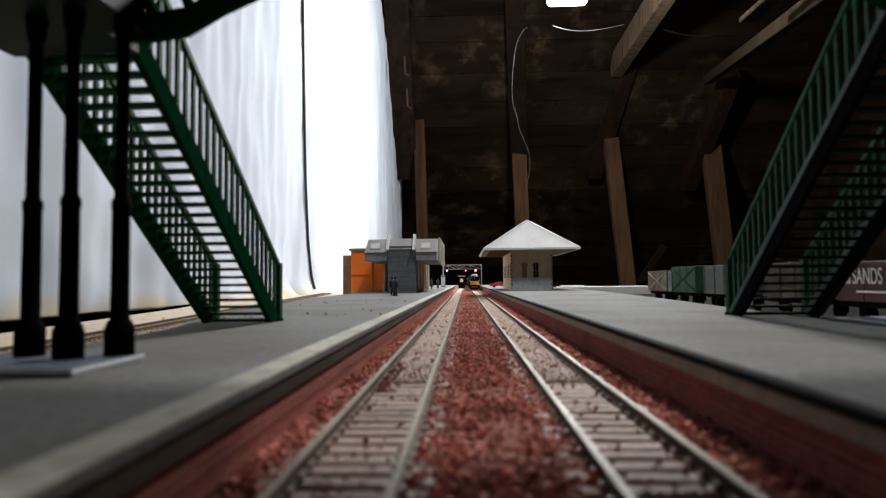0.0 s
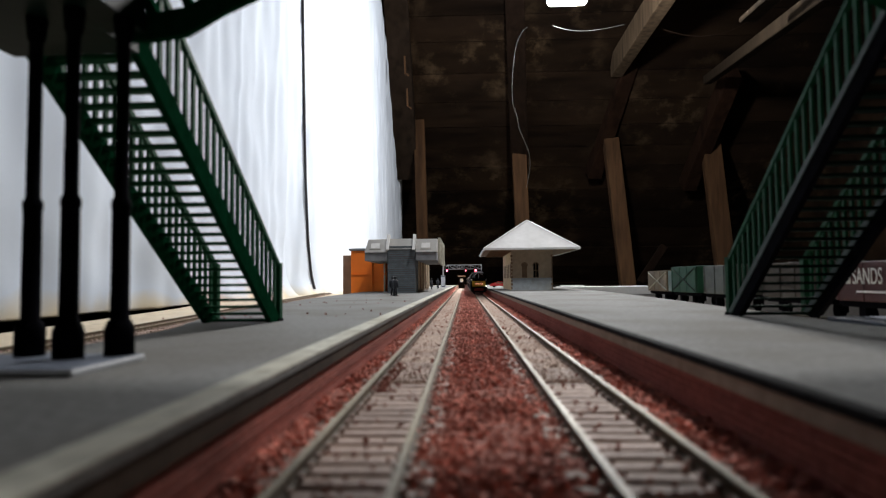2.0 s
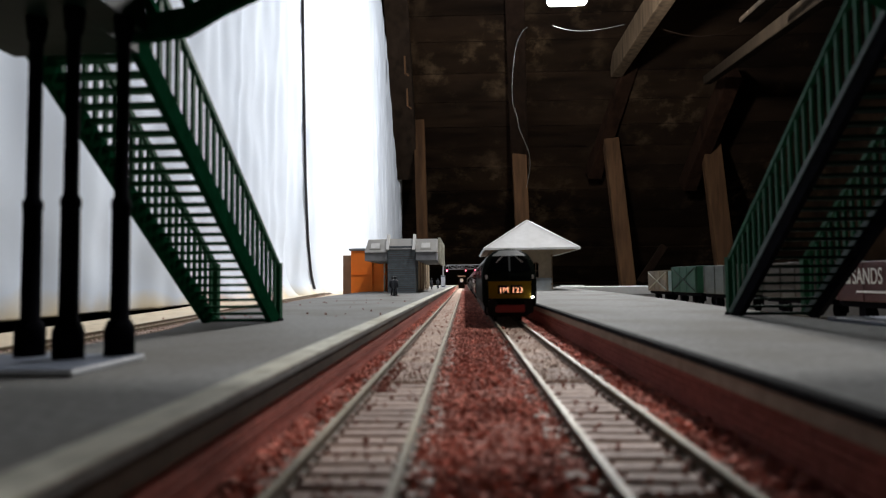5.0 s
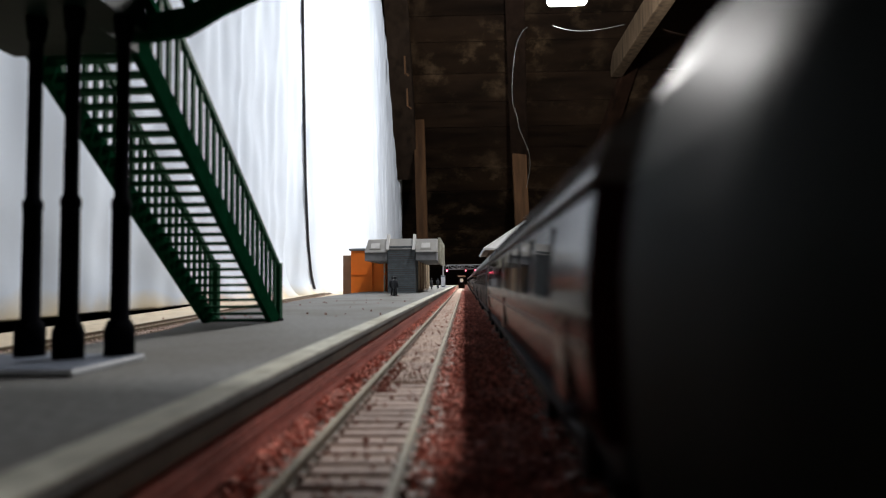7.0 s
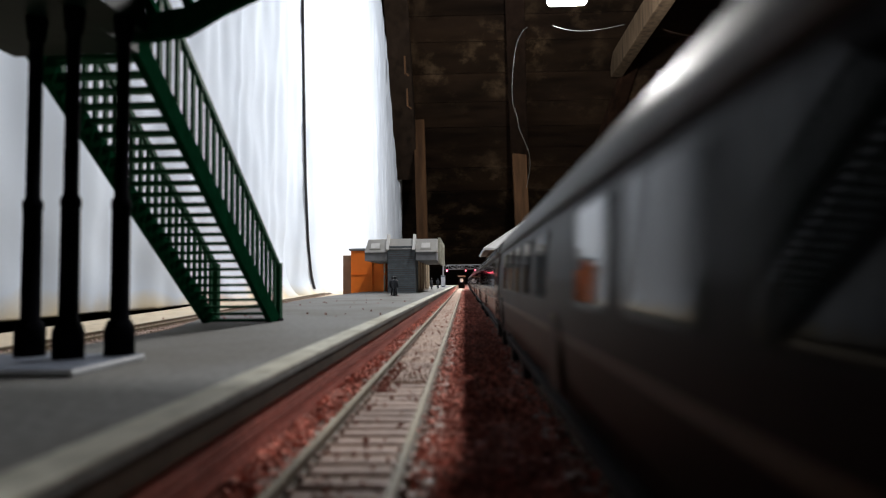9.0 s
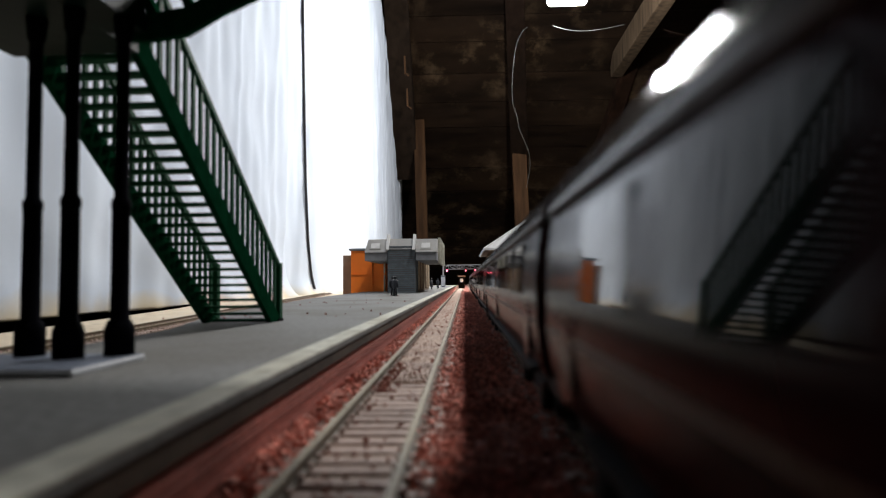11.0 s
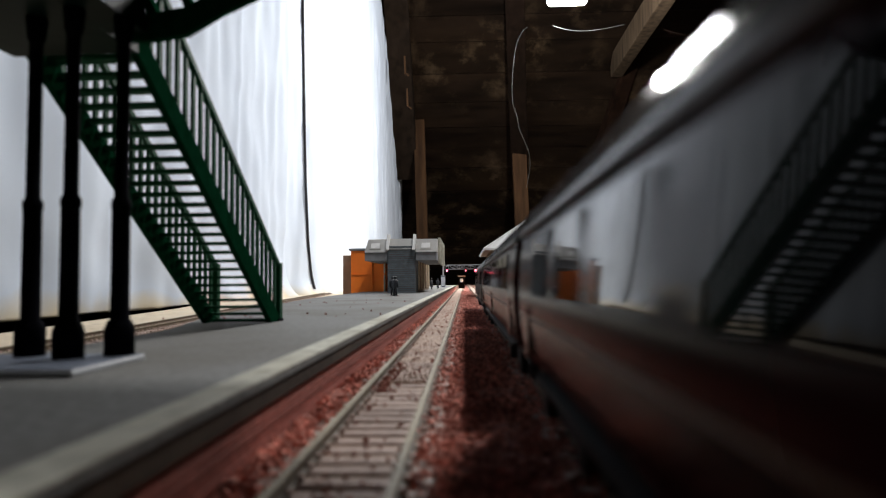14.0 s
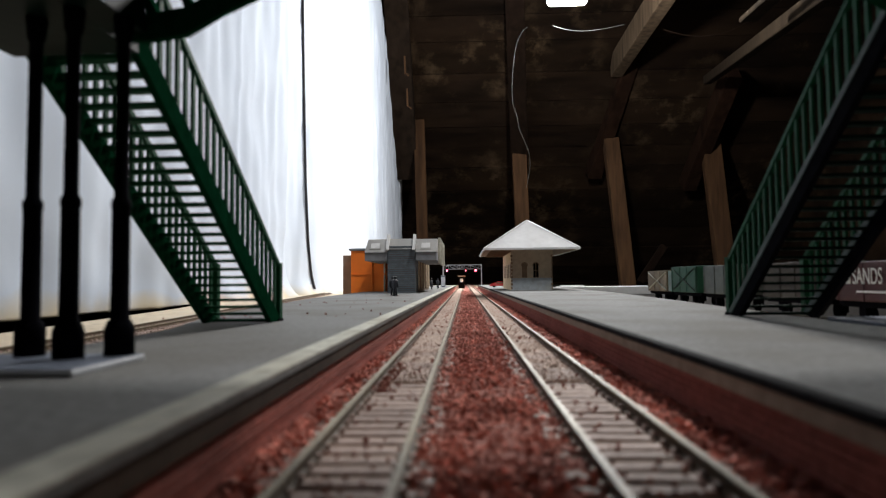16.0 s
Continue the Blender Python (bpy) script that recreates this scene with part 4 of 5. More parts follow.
def signal_gantry():
    g = thing("signal_gantry", "grey lattice signal gantry with three red signals over the tracks", "signal gantry")
    y = 1.98
    x0, x1 = -0.0680, 0.0525
    zb, zt = 0.0655, 0.0785
    M_STEEL = mat("light_grey_steel", (0.42, 0.43, 0.45), 0.5, 0.1, 150, 0.1)
    for dy in (0, 0.010):
        for z in (zb, zt):
            bm = bmesh.new()
            bar(bm, (x0, y + dy, z), (x1, y + dy, z), 0.0014, 0.0016)
            part("chord", bm, M_STEEL, g)
        n = 7
        w = (x1 - x0) / n
        for i in range(n):
            for a, b in ((zb, zt), (zt, zb)):
                if (i % 2 == 0) == (a == zb) or i in (2, 3):
                    bm = bmesh.new()
                    bar(bm, (x0 + i * w, y + dy, a), (x0 + (i + 1) * w, y + dy, b), 0.0010, 0.0010)
                    part("brace", bm, M_STEEL, g)
            bm = bmesh.new()
            bar(bm, (x0 + i * w, y + dy, zb), (x0 + i * w, y + dy, zt), 0.0010, 0.0010, (0, 1, 0))
            part("strut", bm, M_STEEL, g)
    part("leg", boxed(x1 - 0.0012, x1 + 0.0012, y, y + 0.011, PLAT_R, zt + 0.001), M_STEEL, g)
    part("leg", boxed(x0 - 0.0012, x0 + 0.0022, y, y + 0.011, PLAT_L, zt + 0.001), M_STEEL, g)
    red = glow("red_signal_light", (1.0, 0.09, 0.14), 14.0)
    for x, z, r in ((-0.0555, 0.0605, 0.0026), (0.0030, 0.0605, 0.0022), (0.0340, 0.0610, 0.0030)):
        head = part("signal_head", boxed(x - 0.0045, x + 0.0045, y - 0.006, y - 0.001, z - 0.006, z + 0.007, 0.0008), M_POST_BLACK, g, "black signal head")
        bm = bmesh.new()
        rod(bm, (x, y - 0.0062, z), (x, y - 0.0072, z), r, r * 0.8, 14)
        part("red_lens", bm, red, head, "glowing red lens")


# ---- goods wagons on the far siding ----
def wagon(x, y, body, label, height, cross=None, lettered=False, length=0.072, end=None):
    w = thing("goods_wagon", label, "wagon", "goods wagons", at=pose(x, y, 0))
    half = 0.0155
    top = height
    part("body", boxed(-half, half, 0, length, 0.0140, top, 0.0004), body, w)
    for yy in (-0.0006, length + 0.0002):
        part("end_panel", boxed(-half + 0.0006, half - 0.0006, yy, yy + 0.0005, 0.0146, top - 0.0006), end or body, w)
        for px0 in (-0.009, 0.0078):
            part("end_post", boxed(px0, px0 + 0.0012, yy - 0.0004 if yy < 0 else yy + 0.0005, yy if yy < 0 else yy + 0.0009, 0.0142, top - 0.0006), body, w)
    part("solebar", boxed(-half + 0.003, half - 0.003, -0.001, length + 0.001, 0.0105, 0.0139), M_POST_BLACK, w)
    n = 6
    h = (top - 0.0145) / n
    for s in (-1, 1):
        for i in range(n):
            part("plank", boxed(s * (half + 0.0001), s * (half + 0.0005), 0.001, length - 0.001, 0.0145 + i * h + 0.0003, 0.0145 + (i + 1) * h - 0.0002), body, w)
        for yy in (0.0005, length * 0.36, length * 0.64, length - 0.002):
            part("strapping", boxed(s * (half + 0.0006), s * (half + 0.0011), yy, yy + 0.0015, 0.0142, top - 0.0004), body, w)
        if cross:
            for a, b in ((0.016, top - 0.002), (top - 0.002, 0.016)):
                bm = bmesh.new()
                bar(bm, (s * (half + 0.0009), 0.003, a), (s * (half + 0.0009), length - 0.003, b), 0.0006, 0.0016, (1, 0, 0))
                part("diagonal_brace", bm, cross, w)
        for yy in (0.018, length - 0.018):
            bm = bmesh.new()
            rod(bm, (s * 0.0072, yy, 0.0062), (s * 0.0094, yy, 0.0062), 0.0062, None, 16)
            part("wheel", bm, M_POST_BLACK, w)
            part("axlebox", boxed(s * 0.0100, s * 0.0125, yy - 0.003, yy + 0.003, 0.0045, 0.0112), M_POST_BLACK, w)
        for yy, out in ((0, -1), (length, 1)):
            bm = bmesh.new()
            rod(bm, (s * 0.0115, yy, 0.0125), (s * 0.0115, yy + out * 0.004, 0.0125), 0.0012, None, 10)
            part("buffer", bm, M_POST_BLACK, w)
    if lettered:
        base_z = 0.0240
        cu = bpy.data.curves.new("lettering", "FONT")
        cu.body, cu.size, cu.extrude = "SANDS", 0.0130, 0.0001
        cu.materials.append(M_WHITE)
        tx = new("lettering", cu)
        tx.parent = w
        tx.matrix_basis = pose(-half - 0.0012, 0.0555, base_z, 90, 0, -90) @ Matrix.Diagonal((0.66, 1, 1, 1))
        for a in (0.0575, 0.0635):
            part("lettering_bar", boxed(-half - 0.0012, -half - 0.0008, a, a + 0.0042, base_z, base_z + 0.0090), M_WHITE, w, "white lettering")
        part("lettering_bar", boxed(-half - 0.0012, -half - 0.0008, 0.012, 0.052, 0.0190, 0.0202), M_WHITE, w, "line of small pale lettering")
    return w


# ---- the train ----
M_LOCO = mat("dark_green_loco_paint", (0.0058, 0.0078, 0.0062), 0.55, 0.12, 60, 0.03, stain=(0.008, 0.011, 0.008), stain_scale=20, spec=0.016)
M_LOCODOME = mat("highlight_grey_loco_roof", (0.085, 0.083, 0.075), 0.42, 0.1, 90, 0.03, spec=0.35)
M_LOCOROOF = mat("pale_cab_roof", (0.30, 0.31, 0.31), 0.5, 0.1, 90, 0.05)
M_YELLOW = mat("yellow_warning_panel", (0.62, 0.42, 0.02), 0.45, 0.08, 90, 0.05)
M_REDBEAM = mat("red_buffer_beam", (0.25, 0.018, 0.02), 0.5, 0.2, 90, 0.05)
M_BLACK = mat("black_underframe", (0.012, 0.012, 0.013), 0.6, 0.3, 120, 0.1, spec=0.1)
M_MAROON = mat("maroon_coach_paint", (0.020, 0.0046, 0.0062), 0.15, 0.1, 60, 0.012, stain=(0.013, 0.0032, 0.0042), stain_scale=18, spec=0.040)
M_MAROON.node_tree.nodes["Principled BSDF"].inputs["Specular Tint"].default_value = (1.0, 0.80, 0.87, 1)
M_BROWN = mat("dull_brown_coach_paint", (0.0066, 0.0040, 0.0040), 0.38, 0.1, 60, 0.02, stain=(0.013, 0.0075, 0.007), stain_scale=18, spec=0.028)
M_DARKCOACH = mat("dark_lake_coach_paint", (0.0052, 0.0026, 0.0032), 0.3, 0.1, 60, 0.02, spec=0.010)
M_ROOF = mat("grey_coach_roof", (0.15, 0.148, 0.145), 0.48, 0.1, 90, 0.04, stain=(0.18, 0.168, 0.155), stain_scale=20, spec=0.10)
M_GLOSSROOF = mat("glossy_grey_coach_roof", (0.10, 0.10, 0.10), 0.13, 0.1, 90, 0.02, stain=(0.13, 0.125, 0.12), stain_scale=20, spec=0.15)
M_CREAMLINE = mat("straw_lining", (0.10, 0.05, 0.02), 0.5, 0.1, 90, 0.02)
M_SIDEGLASS = mat("cab_side_glass", (0.01, 0.01, 0.012), 0.08, 0.1, 30, 0.0, spec=0.13)
M_MATTGLASS = mat("dull_window_glazing", (0.004, 0.004, 0.005), 0.22, 0.1, 30, 0.0, spec=0.003)
M_DIMGLASS = mat("dim_coach_glazing", (0.004, 0.004, 0.005), 0.07, 0.1, 30, 0.0, spec=0.055)
M_COACHGLASS = mat("coach_window_glass", (0.006, 0.006, 0.008), 0.05, 0.1, 30, 0.0, spec=0.10)


def skin(bm, rings, close=True):
    """Joins rings of points, each one section of a hull."""
    vs = [[bm.verts.new(p) for p in r] for r in rings]
    for a, b in zip(vs, vs[1:]):
        k = len(a)
        for i in range(k if close else k - 1):
            bm.faces.new((a[i], a[(i + 1) % k], b[(i + 1) % k], b[i]))
    return vs


def locomotive():
    lo = thing("diesel_locomotive", "dark green diesel locomotive with yellow warning panel and lit headcode", "locomotive")
    L = 0.268
    half = [(0.0160, 0.0110), (0.0172, 0.0140), (0.0175, 0.0200), (0.0175, 0.0285), (0.0170, 0.0350), (0.0158, 0.0402), (0.0130, 0.0446), (0.0090, 0.0475), (0.0045, 0.0489), (0.0, 0.0493)]
    prof = half + [(-x, z) for x, z in half[-2::-1]]

    def nose(x, z):
        return 0.0045 * (x / 0.0175) ** 2 + (max(0.0, z - 0.0310) * 0.42) + max(0.0, z - 0.044) * 0.9

    def cap(end):
        for r0, r1 in ((1.0, 0.82), (0.82, 0.6), (0.6, 0.3), (0.3, 0.02)):
            ra = [(x * r0, 0, 0.030 + (z - 0.030) * r0) for x, z in prof]
            rb = [(x * r1, 0, 0.030 + (z - 0.030) * r1) for x, z in prof]
            yield [[(x, nose(x, z) if end == 0 else L - nose(x, z), z) for x, _, z in ring] for ring in (rb, ra)]
    bm = bmesh.new()
    skin(bm, [[(x, nose(x, z), z) for x, z in prof], [(x, 0.03, z) for x, z in prof], [(x, L - 0.03, z) for x, z in prof], [(x, L - nose(x, z), z) for x, z in prof]])
    for end in (0, 1):
        for rings in cap(end):
            skin(bm, rings)
    bmesh.ops.remove_doubles(bm, verts=bm.verts, dist=0.00002)
    smooth(part("body", bm, M_LOCO, lo))
    # roof shell added between the cab domes, paler and glossier to carry a highlight
    bm = bmesh.new()
    crown = [(x * 1.012, z + 0.0003) for x, z in prof if z > 0.0400]
    skin(bm, [[(x, y, z) for x, z in crown] for y in (0.026, 0.06, 0.13, 0.2, L - 0.026)], False)
    bmesh.ops.solidify(bm, geom=list(bm.faces), thickness=0.0003)
    smooth(part("roof", bm, M_LOCODOME, lo, "grey roof shell made paler for the highlight"))

    def patch(name, pts, material, end=0, lift=0.0004, label="", parent=None):
        """A thin plate laid on the curved front."""
        bm = bmesh.new()
        f = lambda x, z, o: (x, nose(x, z) - o if end == 0 else L - nose(x, z) + o, z)
        n = 6
        (xa, za), (xb, zb), (xc, zc), (xd, zd) = pts
        front = []
        for i in range(n + 1):
            for j in range(n + 1):
                u, v = i / n, j / n
                x = (xa * (1 - u) + xb * u) * (1 - v) + (xd * (1 - u) + xc * u) * v
                z = (za * (1 - u) + zb * u) * (1 - v) + (zd * (1 - u) + zc * u) * v
                front.append(bm.verts.new(f(x, z, lift)))
        for i in range(n):
            for j in range(n):
                a = i * (n + 1) + j
                bm.faces.new((front[a], front[a + 1], front[a + n + 2], front[a + n + 1]))
        bmesh.ops.solidify(bm, geom=list(bm.faces), thickness=0.0005)
        return part(name, bm, material, parent or lo, label)
    orange = glow("headcode_glow", (1.0, 0.42, 0.22), 1.7)
    for end in (0, 1):
        patch("warning_panel", [(-0.0135, 0.0165), (0.0135, 0.0165), (0.0140, 0.0275), (-0.0140, 0.0275)], M_YELLOW, end)
        for s in (-1, 1):
            patch("windscreen", [(s * 0.0012, 0.0345), (s * 0.0138, 0.0345), (s * 0.0118, 0.0420), (s * 0.0012, 0.0436)], M_DARKGLASS, end)
            patch("marker_light", [(s * 0.0142, 0.0290), (s * 0.0158, 0.0290), (s * 0.0158, 0.0316), (s * 0.0142, 0.0316)], M_WHITE, end)
            bm = bmesh.new()
            yy = -0.0012 if end == 0 else L + 0.0012
            bar(bm, (s * 0.0045, nose(s * 0.0045, 0.043) * (1 if end == 0 else -1) + yy * (1 if end == 0 else 1), 0.0435), (s * 0.0085, nose(s * 0.0085, 0.039) * (1 if end == 0 else -1) + yy, 0.0398), 0.0004, 0.0004)
            part("wiper", bm, M_WHITE, lo)
            bm = bmesh.new()
            yb = 0.001 if end == 0 else L - 0.001
            rod(bm, (s * 0.0115, yb, 0.0135), (s * 0.0115, yb + (-0.006 if end == 0 else 0.006), 0.0135), 0.0016, None, 10)
            rod(bm, (s * 0.0115, yb + (-0.0055 if end == 0 else 0.0055), 0.0135), (s * 0.0115, yb + (-0.0065 if end == 0 else 0.0065), 0.0135), 0.0030, None, 12)
            part("buffer", bm, M_BLACK, lo)
        for a, b in ((-0.0078, -0.0012), (0.0004, 0.0078)):
            patch("headcode_box", [(a, 0.0195), (b, 0.0195), (b, 0.0250), (a, 0.0250)], M_BLACK, end, 0.0008)
        patch("centre_pillar", [(-0.0005, 0.0340), (0.0005, 0.0340), (0.0005, 0.0440), (-0.0005, 0.0440)], M_LOCOROOF, end, 0.0007)
        patch("cab_roof", [(-0.0112, 0.0441), (0.0112, 0.0441), (0.0060, 0.0479), (-0.0060, 0.0479)], M_LOCOROOF, end, 0.0005, "pale cab dome")
        ya, yb = (0.0005, 0.004) if end == 0 else (L - 0.004, L - 0.0005)
        part("buffer_beam", boxed(-0.0095, 0.0095, ya, yb, 0.0075, 0.0125, 0.0005), M_REDBEAM, lo, "red buffer beam")
    for body_text, x in (("1M", -0.0073), ("123", 0.0009)):
        cu = bpy.data.curves.new("headcode_digits", "FONT")
        cu.body, cu.size, cu.extrude = body_text, 0.0050, 0.00005
        cu.materials.append(orange)
        tx = new("headcode_digits", cu)
        tx.parent = lo
        tx.matrix_basis = pose(x, -0.0010, 0.0202, 90, 0, 0)
    bm = bmesh.new()
    rod(bm, (0.0145, 0.002, 0.0172), (0.0145, -0.0006, 0.0172), 0.0008, 0.0006, 12)
    part("headlamp", bm, glow("headlamp_glow", (1.0, 0.95, 0.85), 9.0), lo, "lit white headlamp")
    for s in (-1, 1):
        for y, w in ((0.048, 0.035), (0.088, 0.019), (0.128, 0.012), (0.161, 0.019), (0.184, 0.034)):
            bm = bmesh.new()
            hexa(bm, [(s * 0.01760, y, 0.0300), (s * 0.01760, y + w, 0.0300), (s * 0.01660, y + w, 0.0390), (s * 0.01660, y, 0.0390),
                      (s * 0.01690, y, 0.0300), (s * 0.01690, y + w, 0.0300), (s * 0.0160, y + w, 0.0390), (s * 0.0160, y, 0.0390)])
            # outer panes take dull glass, their reflection left out to read dark
            part("side_window", bm, M_SIDEGLASS if 0.08 < y < 0.15 else M_MATTGLASS, lo)
        part("skirt", boxed(s * 0.0150, s * 0.0162, 0.012, L - 0.012, 0.0070, 0.0112), M_BLACK, lo)
    part("underframe", boxed(-0.0145, 0.0145, 0.004, L - 0.004, 0.0065, 0.0112), M_BLACK, lo)
    for yc in (0.055, L - 0.055):
        bogie(lo, yc, (-0.024, 0, 0.024))
    return lo


def bogie(owner, yc, axles):
    bg = part("bogie", boxed(-0.0130, 0.0130, yc + axles[0] - 0.008, yc + axles[-1] + 0.008, 0.0035, 0.0066, 0.0006), M_BLACK, owner)
    for a in axles:
        for s in (-1, 1):
            bm = bmesh.new()
            rod(bm, (s * 0.0074, yc + a, 0.0066), (s * 0.0096, yc + a, 0.0066), 0.0066, None, 18)
            part("wheel", bm, M_BLACK, bg)
            part("axlebox", boxed(s * 0.0131, s * 0.0150, yc + a - 0.0028, yc + a + 0.0028, 0.0040, 0.0095, 0.0004), M_BLACK, bg)


def coach(paint, label, windows, transom=False, lining=True, sill=0.0255, matt=False, L=0.259, line=0.0212, glass=None):
    c = thing("railway_coach", label, "railway coach", "coaches of the train")
    side = [(0.0160, 0.0125), (0.0172, 0.0160), (0.0177, 0.0210), (0.0177, 0.0280), (0.0173, 0.0325), (0.0166, 0.0371)]
    prof = side + [(-x, z) for x, z in side[::-1]]
    bm = bmesh.new()
    vs = skin(bm, [[(x, y, z) for x, z in prof] for y in (0, L)])
    bm.faces.new(vs[0])
    bm.faces.new(vs[1])
    part("body", bm, paint, c)
    arc = [(0.0170, 0.0372), (0.0167, 0.0386), (0.0150, 0.0421), (0.0120, 0.0448), (0.0080, 0.0466), (0.0040, 0.0474), (0.0, 0.0477)]
    ring = arc + [(-x, z) for x, z in arc[-2::-1]]
    bm = bmesh.new()
    skin(bm, [[(x, y, z) for x, z in ring] for y in (-0.0004, L + 0.0004)])
    for y in (-0.0004, L + 0.0004):
        bm.faces.new([bm.verts.new((x, y, z)) for x, z in ring])
    smooth(part("roof", bm, M_ROOF if transom or matt else M_GLOSSROOF, c, "grey roof"))
    for s in (-1, 1):
        part("gutter", boxed(s * 0.0166, s * 0.0174, 0.0, L, 0.0369, 0.0375), M_ROOF, c)
        if lining:
            bm = bmesh.new()
            hexa(bm, [(s * 0.01768, 0.001, line), (s * 0.01768, L - 0.001, line), (s * 0.01768, L - 0.001, line + 0.0005), (s * 0.01768, 0.001, line + 0.0005),
                      (s * 0.01782, 0.001, line), (s * 0.01782, L - 0.001, line), (s * 0.01782, L - 0.001, line + 0.0005), (s * 0.01782, 0.001, line + 0.0005)])
            part("lining", bm, M_CREAMLINE, c)
        for y, w in windows:
            z0, z1 = sill, 0.0350
            xs = lambda z: 0.0177 - max(0, z - 0.028) * 0.085
            bm = bmesh.new()
            hexa(bm, [(s * (xs(z0) + 0.0002), y, z0), (s * (xs(z0) + 0.0002), y + w, z0), (s * (xs(z1) + 0.0003), y + w, z1), (s * (xs(z1) + 0.0003), y, z1),
                      (s * (xs(z0) - 0.001), y, z0), (s * (xs(z0) - 0.001), y + w, z0), (s * (xs(z1) - 0.001), y + w, z1), (s * (xs(z1) - 0.001), y, z1)])
            pane = part("window_pane", bm, glass or M_COACHGLASS, c)
            if transom:
                part("transom", boxed(s * (xs(0.032) - 0.0002), s * (xs(0.032) + 0.0006), y, y + w, 0.0318, 0.0326), M_ROOF, pane)
        for y in (0.012, 0.125, L - 0.020):
            part("door", boxed(s * 0.0174, s * 0.0179, y, y + 0.0085, 0.0140, 0.0232, 0.0002), paint, c)
            part("door_handle", boxed(s * 0.0180, s * 0.0184, y + 0.001, y + 0.0022, 0.0232, 0.0237), M_RAIL, c)
        part("footboard", boxed(s * 0.0150, s * 0.0168, 0.02, L - 0.02, 0.0108, 0.0116), M_BLACK, c)
    part("underframe", boxed(-0.0140, 0.0140, 0.002, L - 0.002, 0.0085, 0.0126), M_BLACK, c)
    part("battery_box", boxed(-0.0135, 0.0135, 0.105, 0.135, 0.0050, 0.0086, 0.0005), M_BLACK, c)
    for y0, y1 in ((-0.0050, -0.0001), (L + 0.0001, L + 0.0050)):
        part("gangway", boxed(-0.0060, 0.0060, y0, y1, 0.0135, 0.0405, 0.0006), M_BLACK, c)
        for s in (-1, 1):
            bm = bmesh.new()
            out = -0.0035 if y0 < 0 else 0.0035
            e = -0.0001 if y0 < 0 else L + 0.0001
            rod(bm, (s * 0.0115, e, 0.0135), (s * 0.0115, e + out, 0.0135), 0.0014, 0.0024, 10)
            part("buffer", bm, M_BLACK, c)
    for yc in (0.036, L - 0.036):
        bogie(c, yc, (-0.017, 0.017))
    return c


# ---- put the place together ----
loft()
roof_frame()
sheet()
lamps()
baseboard()
ballast()
track("track_left", "model railway track with grey sleepers in red ballast", pose(LEFT_X, 0, 0), 0.0, 5.2, 1.4)
track("track_right", "model railway track with grey sleepers in red ballast", pose(RIGHT_X, 0, 0), -0.3, 5.5, 1.1)
back_l = [(-0.135, -0.25), (-0.112, 0.10), (-0.118, 0.25), (-0.145, 0.36), (-0.175, 0.70), (-0.19, 1.3), (-0.19, 1.7), (-0.11, 2.6)]
back_r = [(0.150, -0.25), (0.150, 0.30), (0.172, 0.52), (0.196, 0.80), (0.216, 1.2), (0.22, 1.7), (0.12, 2.6)]
platform("platform_left", -1, EDGE_L, PLAT_L, back_l, "grey card platform with cream edge and red brick face")
platform("platform_right", 1, EDGE_R, PLAT_R, back_r, "grey card platform with black edge and red brick face")
siding = math.degrees(math.atan2(0.075, 0.62))
track("siding_left", "dusty siding track laid on the bare baseboard", pose(-0.235, 0.46, -0.0018, 0, 0, siding), -0.5, 1.4, 0.7)
# sleepers here take the near-black tone too, as shade under the wagons
track("siding_right", "siding track carrying goods wagons", pose(0.240, 0, 0), 0.1, 2.4, 0.9, wood=M_SIDINGSHADE)
footbridge()
grey_station()
orange_building()
pavilion()
signal_gantry()
figure(-0.0875, 0.795, PLAT_L, 150, M_FIGURE)
figure(-0.0955, 0.835, PLAT_L, 200, M_FIGURE)
figure(-0.0755, 1.44, PLAT_L, 90, M_FIGURE, True)
figure(-0.0690, 1.62, PLAT_L, 180, M_FIGURE)

M_WBROWN = mat("weathered_brown_wagon", (0.21, 0.17, 0.12), 0.75, 0.3, 150, 0.15, stain=(0.10, 0.075, 0.05), stain_scale=60)
# wagon ends get lighter colours than the sides, for the light on them
M_LITBLUEEND = mat("lit_pale_blue_wagon_end", (0.42, 0.52, 0.58), 0.7, 0.1, 150, 0.1)
M_WDARK = mat("dark_green_brace", (0.006, 0.030, 0.018), 0.65, 0.15, 150, 0.1)
M_LITGREENEND = mat("lit_green_wagon_end", (0.02, 0.115, 0.065), 0.65, 0.15, 150, 0.1)
M_WGREEN = mat("green_wagon_paint", (0.008, 0.070, 0.040), 0.65, 0.15, 150, 0.1)
M_WGREY = mat("grey_wagon_paint", (0.105, 0.125, 0.118), 0.7, 0.2, 150, 0.1)
# van paint darkened to hold the footbridge's shade
M_WSHADE = mat("shaded_wagon_paint", (0.042, 0.036, 0.030), 0.75, 0.25, 150, 0.1, stain=(0.02, 0.017, 0.014), stain_scale=40)
M_WRED = mat("red_oxide_wagon", (0.055, 0.007, 0.009), 0.65, 0.15, 150, 0.1)
wagon(0.240, 0.710, M_WBROWN, "weathered pale brown goods wagon with crossed braces", 0.0375, cross=M_COPING, end=M_LITBLUEEND)
wagon(0.240, 0.622, M_WGREEN, "dark green goods van with crossed braces", 0.0405, cross=M_WDARK, end=M_LITGREENEND)
wagon(0.240, 0.530, M_WGREY, "plain grey planked goods van", 0.0395)
wagon(0.240, 0.412, M_WSHADE, "brown grey planked goods van darkened for footbridge shade", 0.0385)
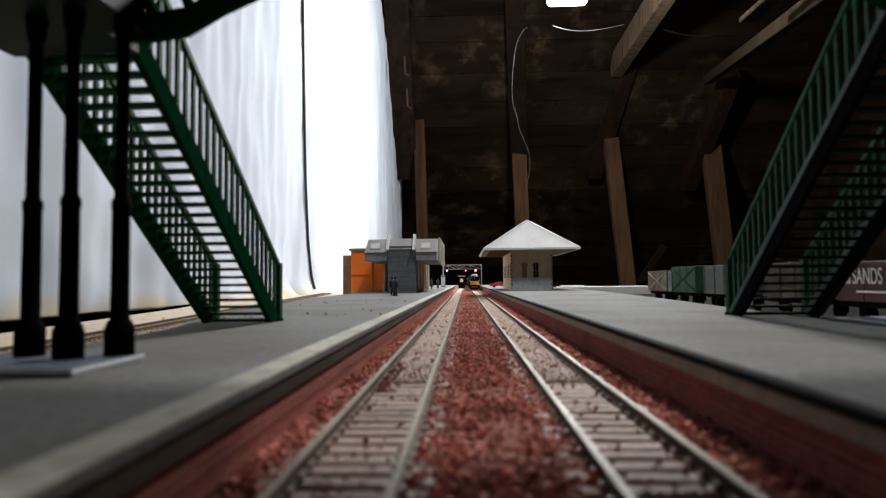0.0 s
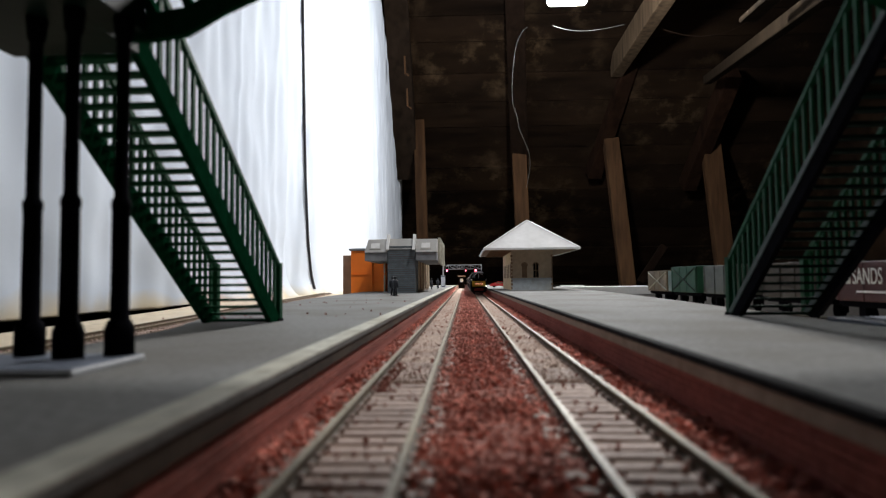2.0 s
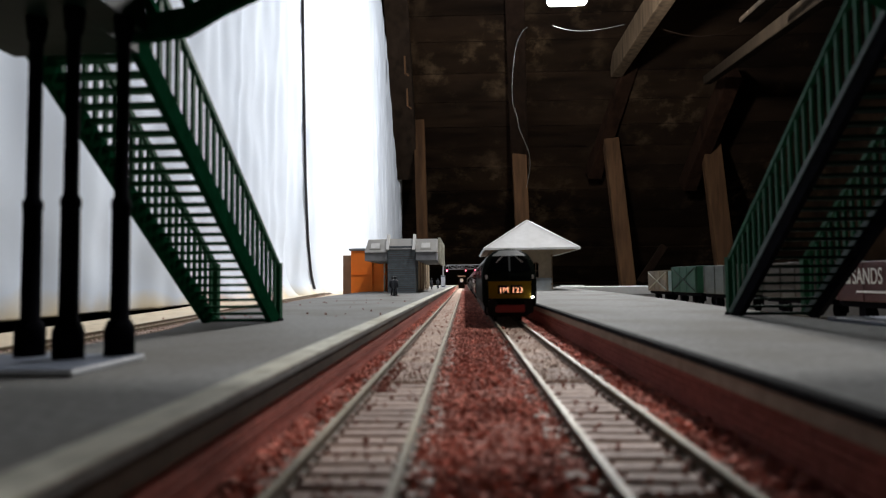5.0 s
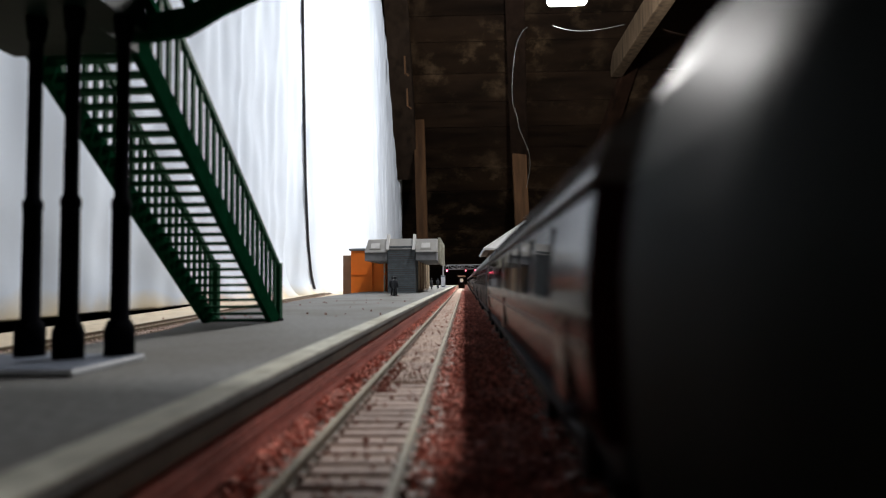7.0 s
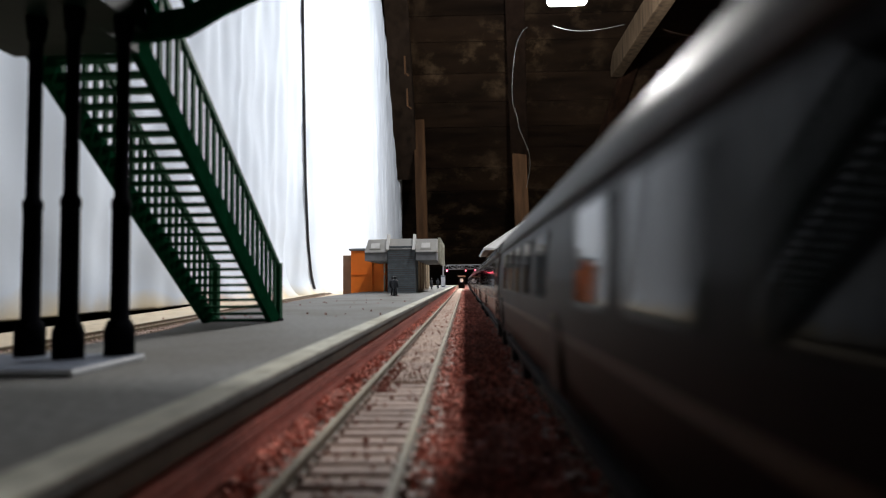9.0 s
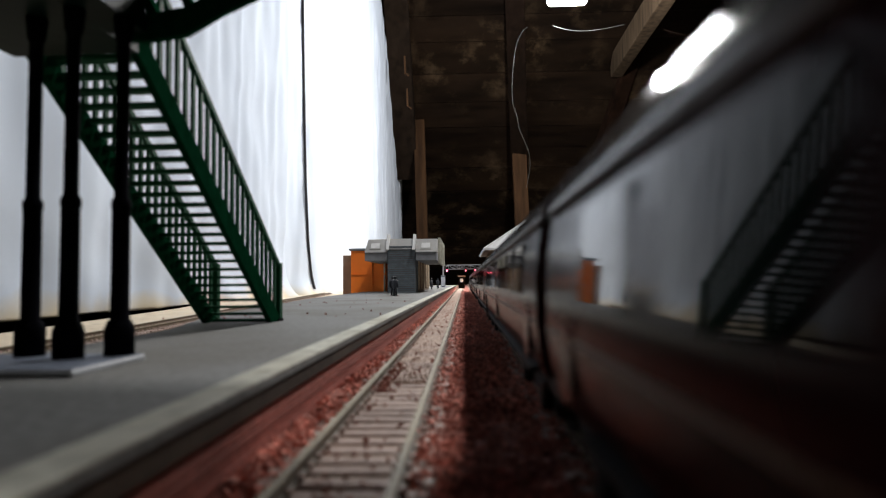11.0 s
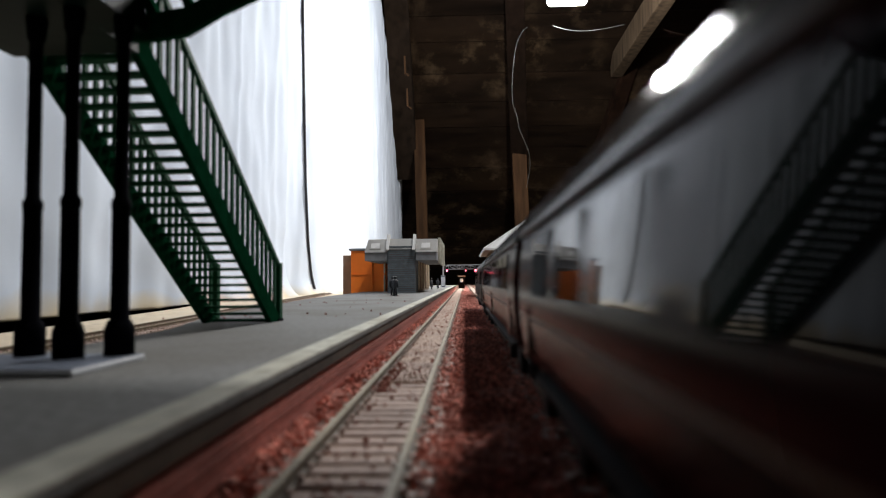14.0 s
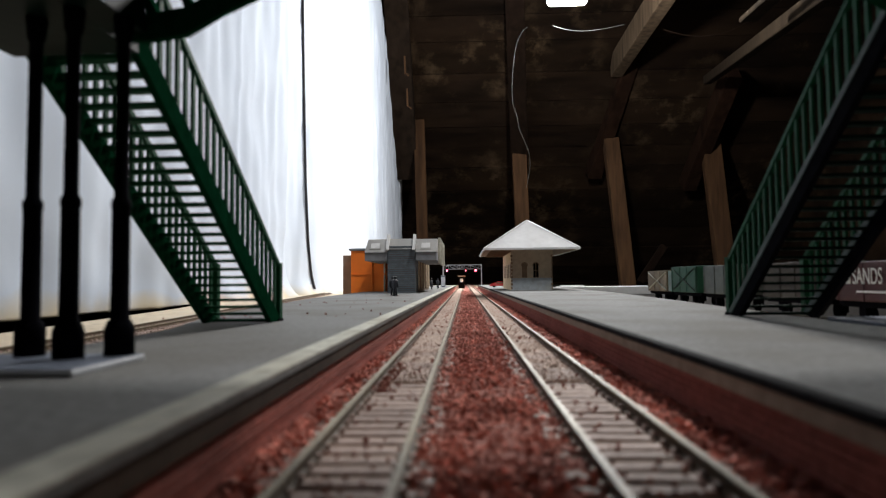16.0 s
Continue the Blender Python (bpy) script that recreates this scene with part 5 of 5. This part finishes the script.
wagon(0.240, 0.318, M_WRED, "red open wagon with white SANDS lettering", 0.0365, lettered=True)

car = thing("red_model_car", "small bright red model car parked behind the pavilion", "model car")
M_CARRED = mat("bright_red_enamel", (0.55, 0.02, 0.03), 0.25, 0.08, 80, 0.02, coat=0.5)
bm = bmesh.new()
prism(bm, [(0.0, 0.003), (0.058, 0.003), (0.0595, 0.0075), (0.050, 0.0095), (0.042, 0.0145), (0.020, 0.0150), (0.011, 0.0100), (0.001, 0.0085)], "y", -0.011, 0.011)
bmesh.ops.bevel(bm, geom=list(bm.edges), offset=0.0012, segments=2, affect="EDGES")
part("body", bm, M_CARRED, car)
part("side_window", boxed(0.016, 0.044, -0.0114, -0.0108, 0.0098, 0.0135, 0.0004), M_DARKGLASS, car)
for wx in (0.012, 0.046):
    for wy in (-0.0105, 0.0085):
        bm = bmesh.new()
        rod(bm, (wx, wy, 0.0038), (wx, wy + 0.002, 0.0038), 0.0038, None, 14)
        part("wheel", bm, M_BLACK, car)
car.matrix_world = pose(0.066, 1.70, PLAT_R)

cab = thing("equipment_cabinet", "pale blue grey lineside equipment cabinet on the platform", "cabinet")
part("body", boxed(-0.0735, -0.0600, 1.945, 1.965, PLAT_L, 0.044, 0.0006), M_SLAB, cab)
part("door", boxed(-0.0725, -0.0610, 1.9440, 1.9449, PLAT_L + 0.003, 0.041, 0.0002), M_PALEWALL, cab)
part("cap", boxed(-0.0745, -0.0590, 1.944, 1.966, 0.0442, 0.0458, 0.0004), M_GREYROOF, cab)

# small things at the end of the line
hut = thing("lineside_hut", "small pale hut beside the far end of the line", "hut")
part("wall", boxed(-0.026, 0.000, 2.60, 2.63, BASE_Z, 0.046, 0.0005), M_DARKTIMBER, hut)
part("roof", boxed(-0.030, 0.004, 2.59, 2.64, 0.0462, 0.050, 0.0005), M_BROWNTRIM, hut)
part("window", boxed(-0.019, -0.007, 2.5985, 2.5998, 0.024, 0.038), M_WHITE, hut)


# ---- motion ----
loco = locomotive()
big = [(0.026 + i * 0.0255, 0.0175) for i in range(4)] + [(0.139 + i * 0.0255, 0.0175) for i in range(4)]
small = [(0.018 + i * 0.0293, 0.0192) for i in range(4)] + [(0.135 + i * 0.0293, 0.0192) for i in range(4)]
few = [(0.020, 0.009), (0.036, 0.009), (0.060, 0.016), (0.150, 0.016), (0.1855, 0.0105), (0.2000, 0.0140), (0.2340, 0.0080)]
maroon = coach(M_MAROON, "glossy maroon railway coach with grey roof", big)
brown = coach(M_BROWN, "dull brown railway coach with grey roof and divided windows", small, True, glass=M_MATTGLASS)
van = coach(M_DARKCOACH, "dark maroon brake coach with few windows", few, sill=0.0258, matt=True, L=0.265, line=0.0232)
medium = [(0.018 + i * 0.0205, 0.0130) for i in range(5)] + [(0.138 + i * 0.0205, 0.0130) for i in range(5)]
plain = coach(M_BROWN, "dull brown railway coach with grey roof and large plain windows", medium, matt=True, glass=M_DIMGLASS)
coaches = [maroon, brown, plain] + [copy_thing(maroon, pose(0, 0, 0)) for _ in range(7)] + [van]


def run_at(t):
    """How far the train has come at t seconds; the gap behind the locomotive passes y = 0.068 at nought."""
    return 0.0022865 * t * t + 0.285972 * t - 2.10178


def motions():
    times = [0.5 * i for i in range(33)]
    # small offsets that fit each coach gap to the camera's view
    gap_offsets = (0.006, 0.004, 0.001, 0.001, 0.0, 0.002, 0.004, 0.003, -0.002, -0.004, -0.001, 0.003)
    for k, vehicle in enumerate([loco] + coaches):
        lead = -0.206 if k == 0 else 0.0735 + 0.270 * (k - 1)
        lead += gap_offsets[k] - 0.0055
        walk(vehicle, [(t, pose(RIGHT_X, lead - run_at(t), 0)) for t in times])


motions()
